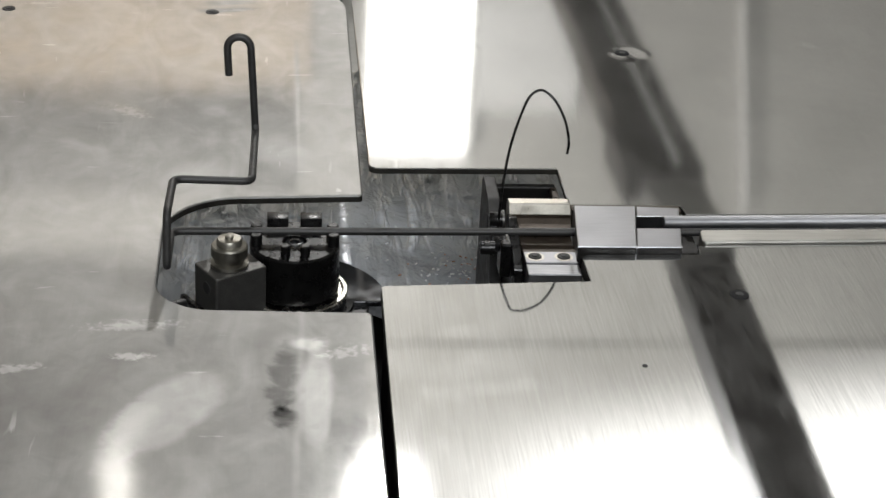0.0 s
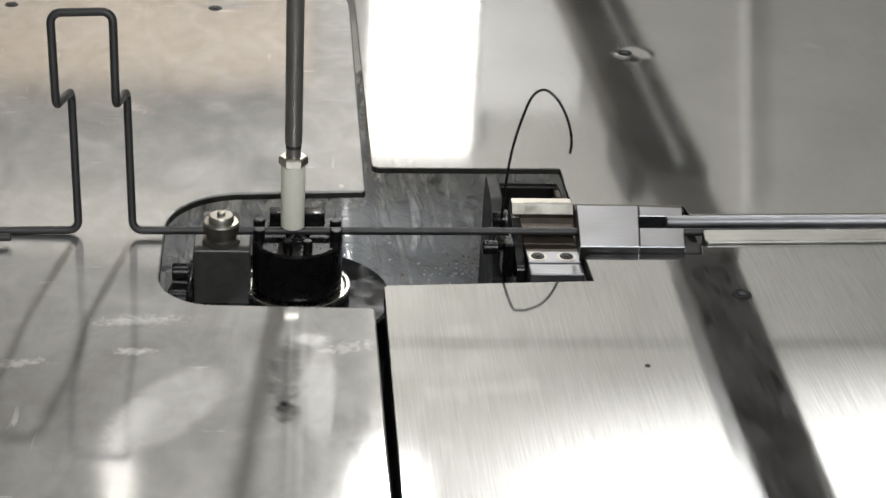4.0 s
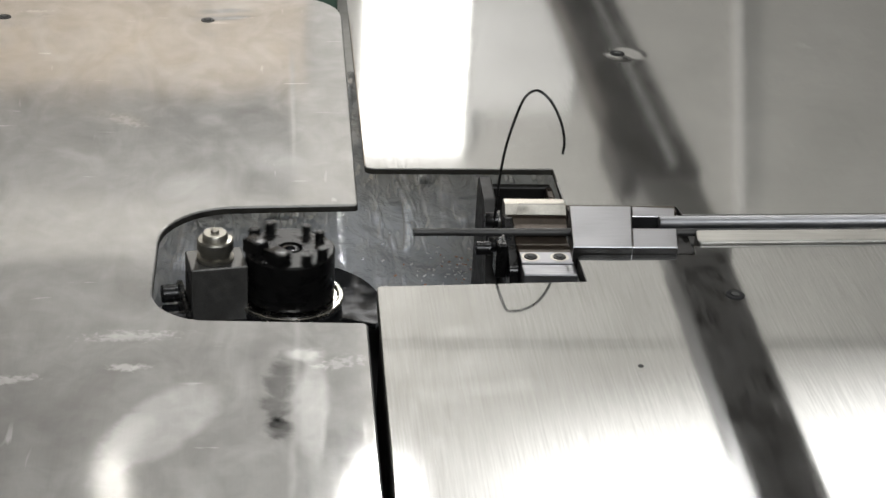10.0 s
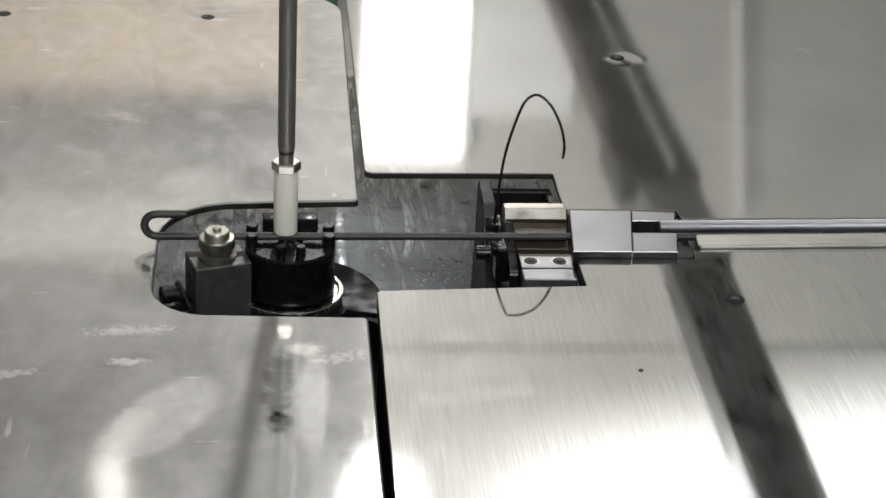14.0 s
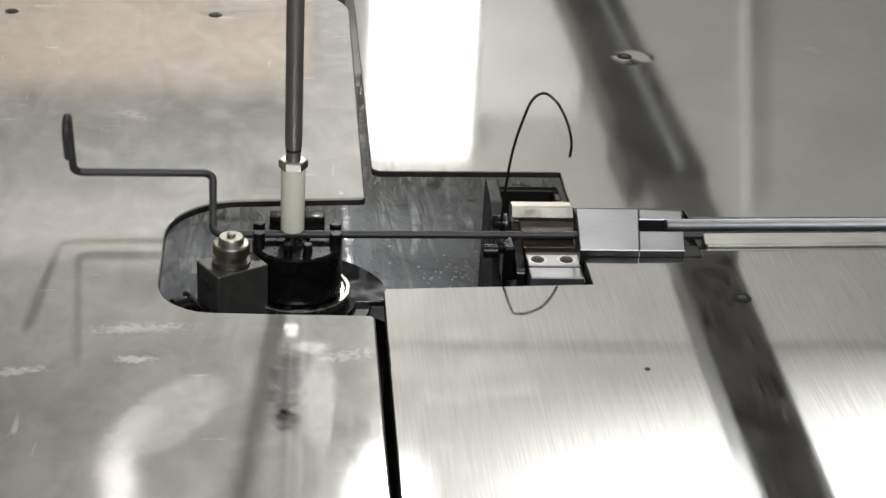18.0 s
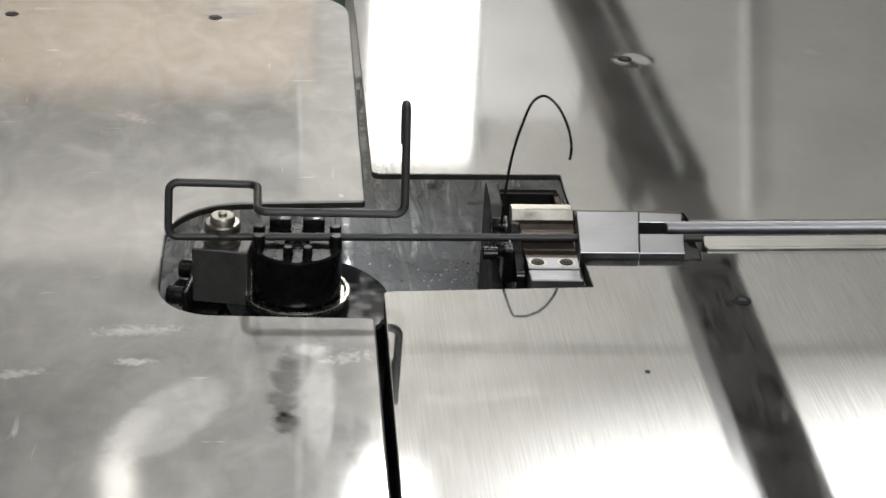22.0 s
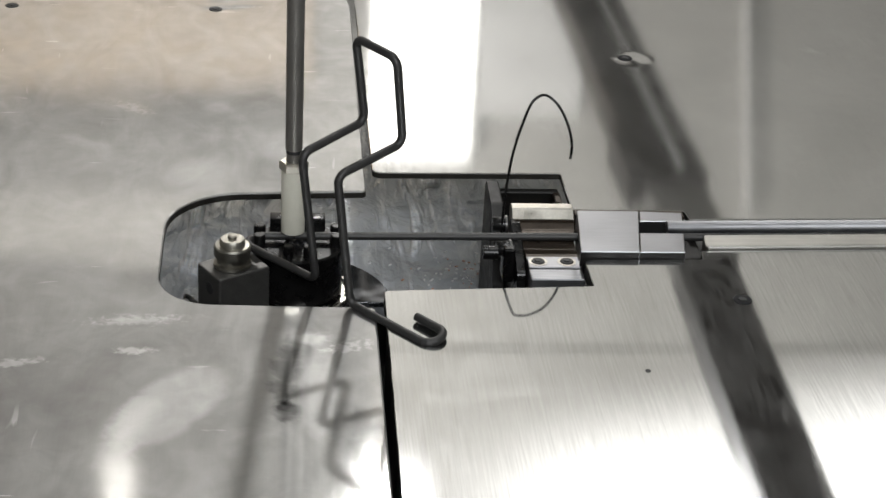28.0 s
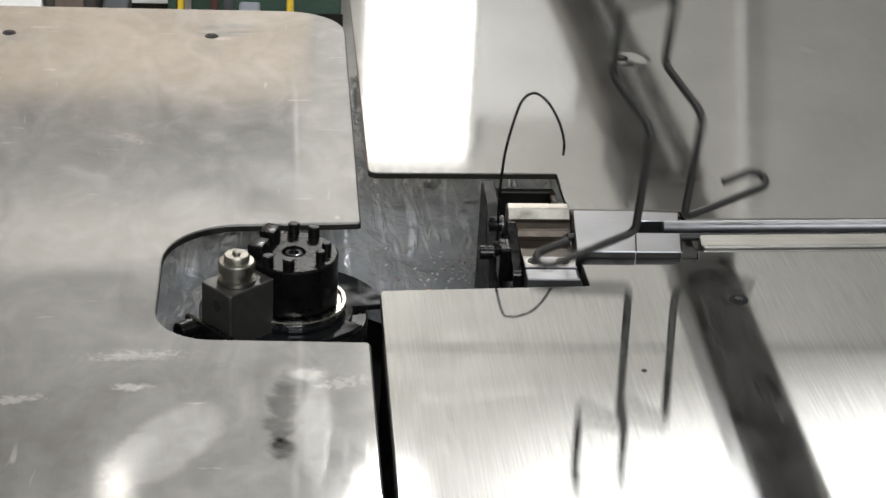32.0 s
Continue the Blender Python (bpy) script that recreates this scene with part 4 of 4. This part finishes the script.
def motions():
    # lifting table
    up = [(0, -16.5), (0.5, -16.8), (0.7, -23), (1.0, -41), (1.4, -58), (3.0, -57), (3.5, -47), (4.1, -11), (5.0, -9.3), (5.5, -2.2), (6.6, -1.2), (7.0, -32.3), (7.5, -33.5), (9.1, -33), (9.5, -28.3), (10.0, -23), (10.5, -17.2), (10.8, -16.5), (23.4, -16.5)]
    rows = []
    for i in range(321):
        t = i / 10
        rows.append((t, pose(0, 0, 0.009 + ease(up, t if t < 23.5 else t - PERIOD) / 1000)))
    key(LIFT, rows)

    # head: height, arm and die
    dip = [(0, -3), (0.15, 0), (2.15, 0), (2.4, -14), (2.75, -17), (2.9, 0), (4.85, 0), (5.05, -18), (5.3, -6), (5.45, 0), (6.6, 0), (7.0, -7), (10.6, -7), (10.95, 0), (11.45, 0), (11.75, -11),
           (12.05, -11), (12.2, 0), (12.8, 0), (13.0, -14), (13.45, -17), (13.7, -6), (14.0, 0), (16.55, 0), (16.75, -21), (17.02, -21), (17.2, 0), (20.55, 0), (20.8, -20), (21.05, -20), (21.35, 0), (22.5, 0), (22.85, -21), (23.25, -21), (23.4, -3)]
    away = [(5.05, 0), (5.4, 14), (6.6, 14), (6.9, 0)]
    swing = [(0, 212), (0.12, 205), (0.28, 160), (0.5, 212), (2.4, 212), (2.7, 162), (2.85, 165), (3.05, 222), (3.3, 165), (4.0, 180), (4.2, 210), (4.45, 247), (4.6, 212), (4.9, 200), (5.6, 205), (6.0, 230), (6.2, 270), (6.3, 300), (6.45, 280), (6.6, 236),
             (7.0, 224), (9.05, 222), (9.5, 200), (10.2, 188), (10.6, 180), (11.0, 164), (11.1, 187), (11.2, 234), (11.3, 207), (11.45, 195), (11.7, 196), (11.9, 254), (12.0, 275), (12.1, 281), (12.2, 279), (12.5, 279), (12.7, 316), (12.9, 304), (13.2, 298)]
    swing2 = [(13.2, 298), (13.4, 275), (13.6, 245), (13.8, 211), (14.0, 197), (14.1, 176), (14.2, 150), (14.35, 212), (14.9, 212), (15.2, 166), (15.5, 235), (15.7, 176), (16.5, 178), (16.8, 190), (17.15, 200), (17.38, 162), (17.6, 211), (19.0, 211), (19.25, 160), (19.5, 205), (19.9, 205), (20.15, 160),
              (20.4, 211), (20.6, 211), (20.8, 195), (21.1, 200), (21.4, 168), (22.0, 170), (22.28, 232), (22.55, 168), (22.9, 190), (23.2, 212), (23.4, 212)]
    spin = [(4.9, 0), (5.4, 75), (6.6, 75), (7.0, 70), (9.0, 70), (9.2, 20), (9.5, -65), (9.8, -155), (10.2, -300), (10.6, -340), (11.0, -360)]
    head_rows, arm_rows, die_rows = [], [], []
    for i in range(321):
        t = i / 10
        c = t if t < 23.4 else t - PERIOD
        head_rows.append((t, pose(-0.0576, -0.0077 + ease(away, c) / 1000, -0.004 + ease(dip, c) / 1000)))
        arm_rows.append((t, pose(0, 0, 0, 0, 0, ease(swing if c < 13.2 else swing2, c))))
        die_rows.append((t, pose(0, 0, 0, 0, 0, ease(spin, c))))
    key(HEAD, head_rows)
    key(ARM, arm_rows)
    key(DIE, die_rows)

    # plunger
    lift = [(1.5, 260), (1.7, 70), (1.8, 0), (4.85, 0), (5.0, 65), (5.1, 130), (5.4, 330), (12.2, 330), (12.4, 220), (12.6, 63), (12.75, 0), (21.1, 0), (21.2, 70), (21.4, 300), (23.4, 330)]
    key(PLUNGER, [(i / 10, pose(-0.0608, -0.0068, 0.0027 + ease(lift, i / 10 if i < 234 else i / 10 - PERIOD) / 1000)) for i in range(321)])

    # wires: the first is one cycle ahead of the second
    def state(c):
        return wire_pose(ease(FEED_ROWS, c), ease(TURN_ROWS, c), [ease(r, c) for r in BEND_ROWS])

    def strung(pieces, t0, t1, shift):
        n = round((t1 - t0) * 10)
        table = [state(t0 + i / 10 + shift) for i in range(n + 1)]
        for k, ob in enumerate(pieces):
            key(ob, [(t0 + i / 10, table[i][k]) for i in range(n + 1)])

    strung(WIRES[0][1], 0.0, 8.4, PERIOD)

    def stock(t):
        return ease(FEED_ROWS, t + PERIOD) + TOTAL
    n = 321
    table = []
    for i in range(n):
        t = i / 10
        if t < 8.4:
            table.append(wire_pose(stock(t), 0, [0] * 10))
        else:
            table.append(state(t))
    for k, ob in enumerate(WIRES[1][1]):
        key(ob, [(i / 10, table[i][k]) for i in range(n)])
    key(STOCK, [(i / 10, LINE @ pose((ease(FEED_ROWS, i / 10) if i >= 84 else stock(i / 10)) + TOTAL - 0.12, 0, 0)) for i in range(n)])

    # the cut part tips over the front edge of the cutter and drops away
    hub = Matrix.Translation((0.13, -0.02, 0.04))

    def tumble(x, y, z, rx, ry, rz):
        return Matrix.Translation((x, y, z)) @ hub @ pose(0, 0, 0, rx, ry, rz) @ hub.inverted()
    fall = [(0.0, tumble(0, 0, 0, 0, 0, 0)), (8.4, tumble(0, 0, 0, 0, 0, 0)), (8.5, tumble(0.0132, 0.0099, -0.0048, 8.0, -1.7, 9.5)), (8.6, tumble(0.0061, -0.0509, -0.0110, 53.6, -11.5, 21.9)),
            (8.7, tumble(0.0, -0.062, -0.045, 108, -5, 15)), (8.8, tumble(-0.0063, -0.0970, 0.0120, 165.1, 23.4, -4.6)), (8.9, tumble(0.0320, -0.1588, 0.0442, 185.0, 41.3, -20.7)), (9.0, tumble(0.0468, -0.3325, 0.0685, 205.7, 38.4, -57.2)),
            (9.1, tumble(0.15, -0.56, 0.04, 215, 40, -45)), (9.2, tumble(0.22, -0.85, -0.05, 240, 20, -50)), (9.3, tumble(0.32, -0.98, -0.35, 260, 5, -57)), (9.5, tumble(0.45, -1.0, -0.93, 270, 0, -60)), (32.0, tumble(0.45, -1.0, -0.93, 270, 0, -60))]
    key(WIRES[0][0], fall)
    key(WIRES[1][0], [(0.0, pose(0, 0, 0)), (31.8, pose(0, 0, 0)), (31.9, fall[2][1]), (32.0, fall[3][1])])
    # spring wire trembles when the part is thrown
    key(SPRING, [(0.0, SPRING.matrix_basis.copy())] + [(t, SPRING.matrix_basis @ pose(0, 0, 0, 0, a, 0)) for t, a in ((7.6, 0), (7.8, 5), (7.9, -4), (8.0, 4), (8.1, -3), (8.3, 3), (8.4, -2), (8.6, 2), (8.9, -1.5), (9.2, 0), (31.0, 0), (31.2, 5), (31.3, -4), (31.4, 4), (31.6, -3), (31.8, 2), (32.0, -3))])


def key(ob, rows):
    """walk() with the rows left out that repeat both neighbours."""
    keep = []
    for i, (t, m) in enumerate(rows):
        if 0 < i < len(rows) - 1:
            if all(abs(a - b) < 1e-7 for r in (rows[i - 1][1], rows[i + 1][1]) for u, v in zip(m, r) for a, b in zip(u, v)):
                continue
        keep.append((t, m))
    walk(ob, keep)


setting()
LIFT = lift_table()
HEAD, DIE, ARM = bending_head()
cutter()
chips()
guide()
SPRING = spring_wire()
PLUNGER = plunger()
plunger_cylinder()
WIRES = [bent_wire(), bent_wire()]
tagged(WIRES[0][0], "dark steel wire bent into a hooked hanger shape", "wire")
tagged(WIRES[1][0], "dark steel wire being fed and bent into a hanger", "wire")
STOCK = link("wire_stock", lathe([(WR, 0.0005), (WR, 0.9)], 14, m=pose(0, 0, 0, 0, 90, 0)), WIRE, smooth=True)
tagged(STOCK, "straight dark steel wire stock in the guide", "wire")
light_panel((0.63, 6.92, 2.42), (0.63, 0, 2.42), 0.50, 1.30, GLOW, "tall bright lit panel on the hall wall")
# Unseen panel added so its graded glow makes the front plate's glare.
light_panel((2.45, 6.985, 4.87), (2.45, 0, 4.87), 4.1, 1.35, GLOW_HIGH, "unseen wide glowing panel added for the front plate's glare")
light_panel((-0.86, 6.87, 4.98), (-0.86, 0, 4.98), 0.13, 0.40, GLOW, "small lit panel high on the hall wall")
# Unseen panel added where the overhead fill sits.
light_panel((0.1, 0.3, 5.54), (0.1, 0.3, 0.0), 1.2, 0.6, GLOW_SOFT, "unseen white glowing panel added overhead with the fill light")
overhead_beam()
background()
motions()
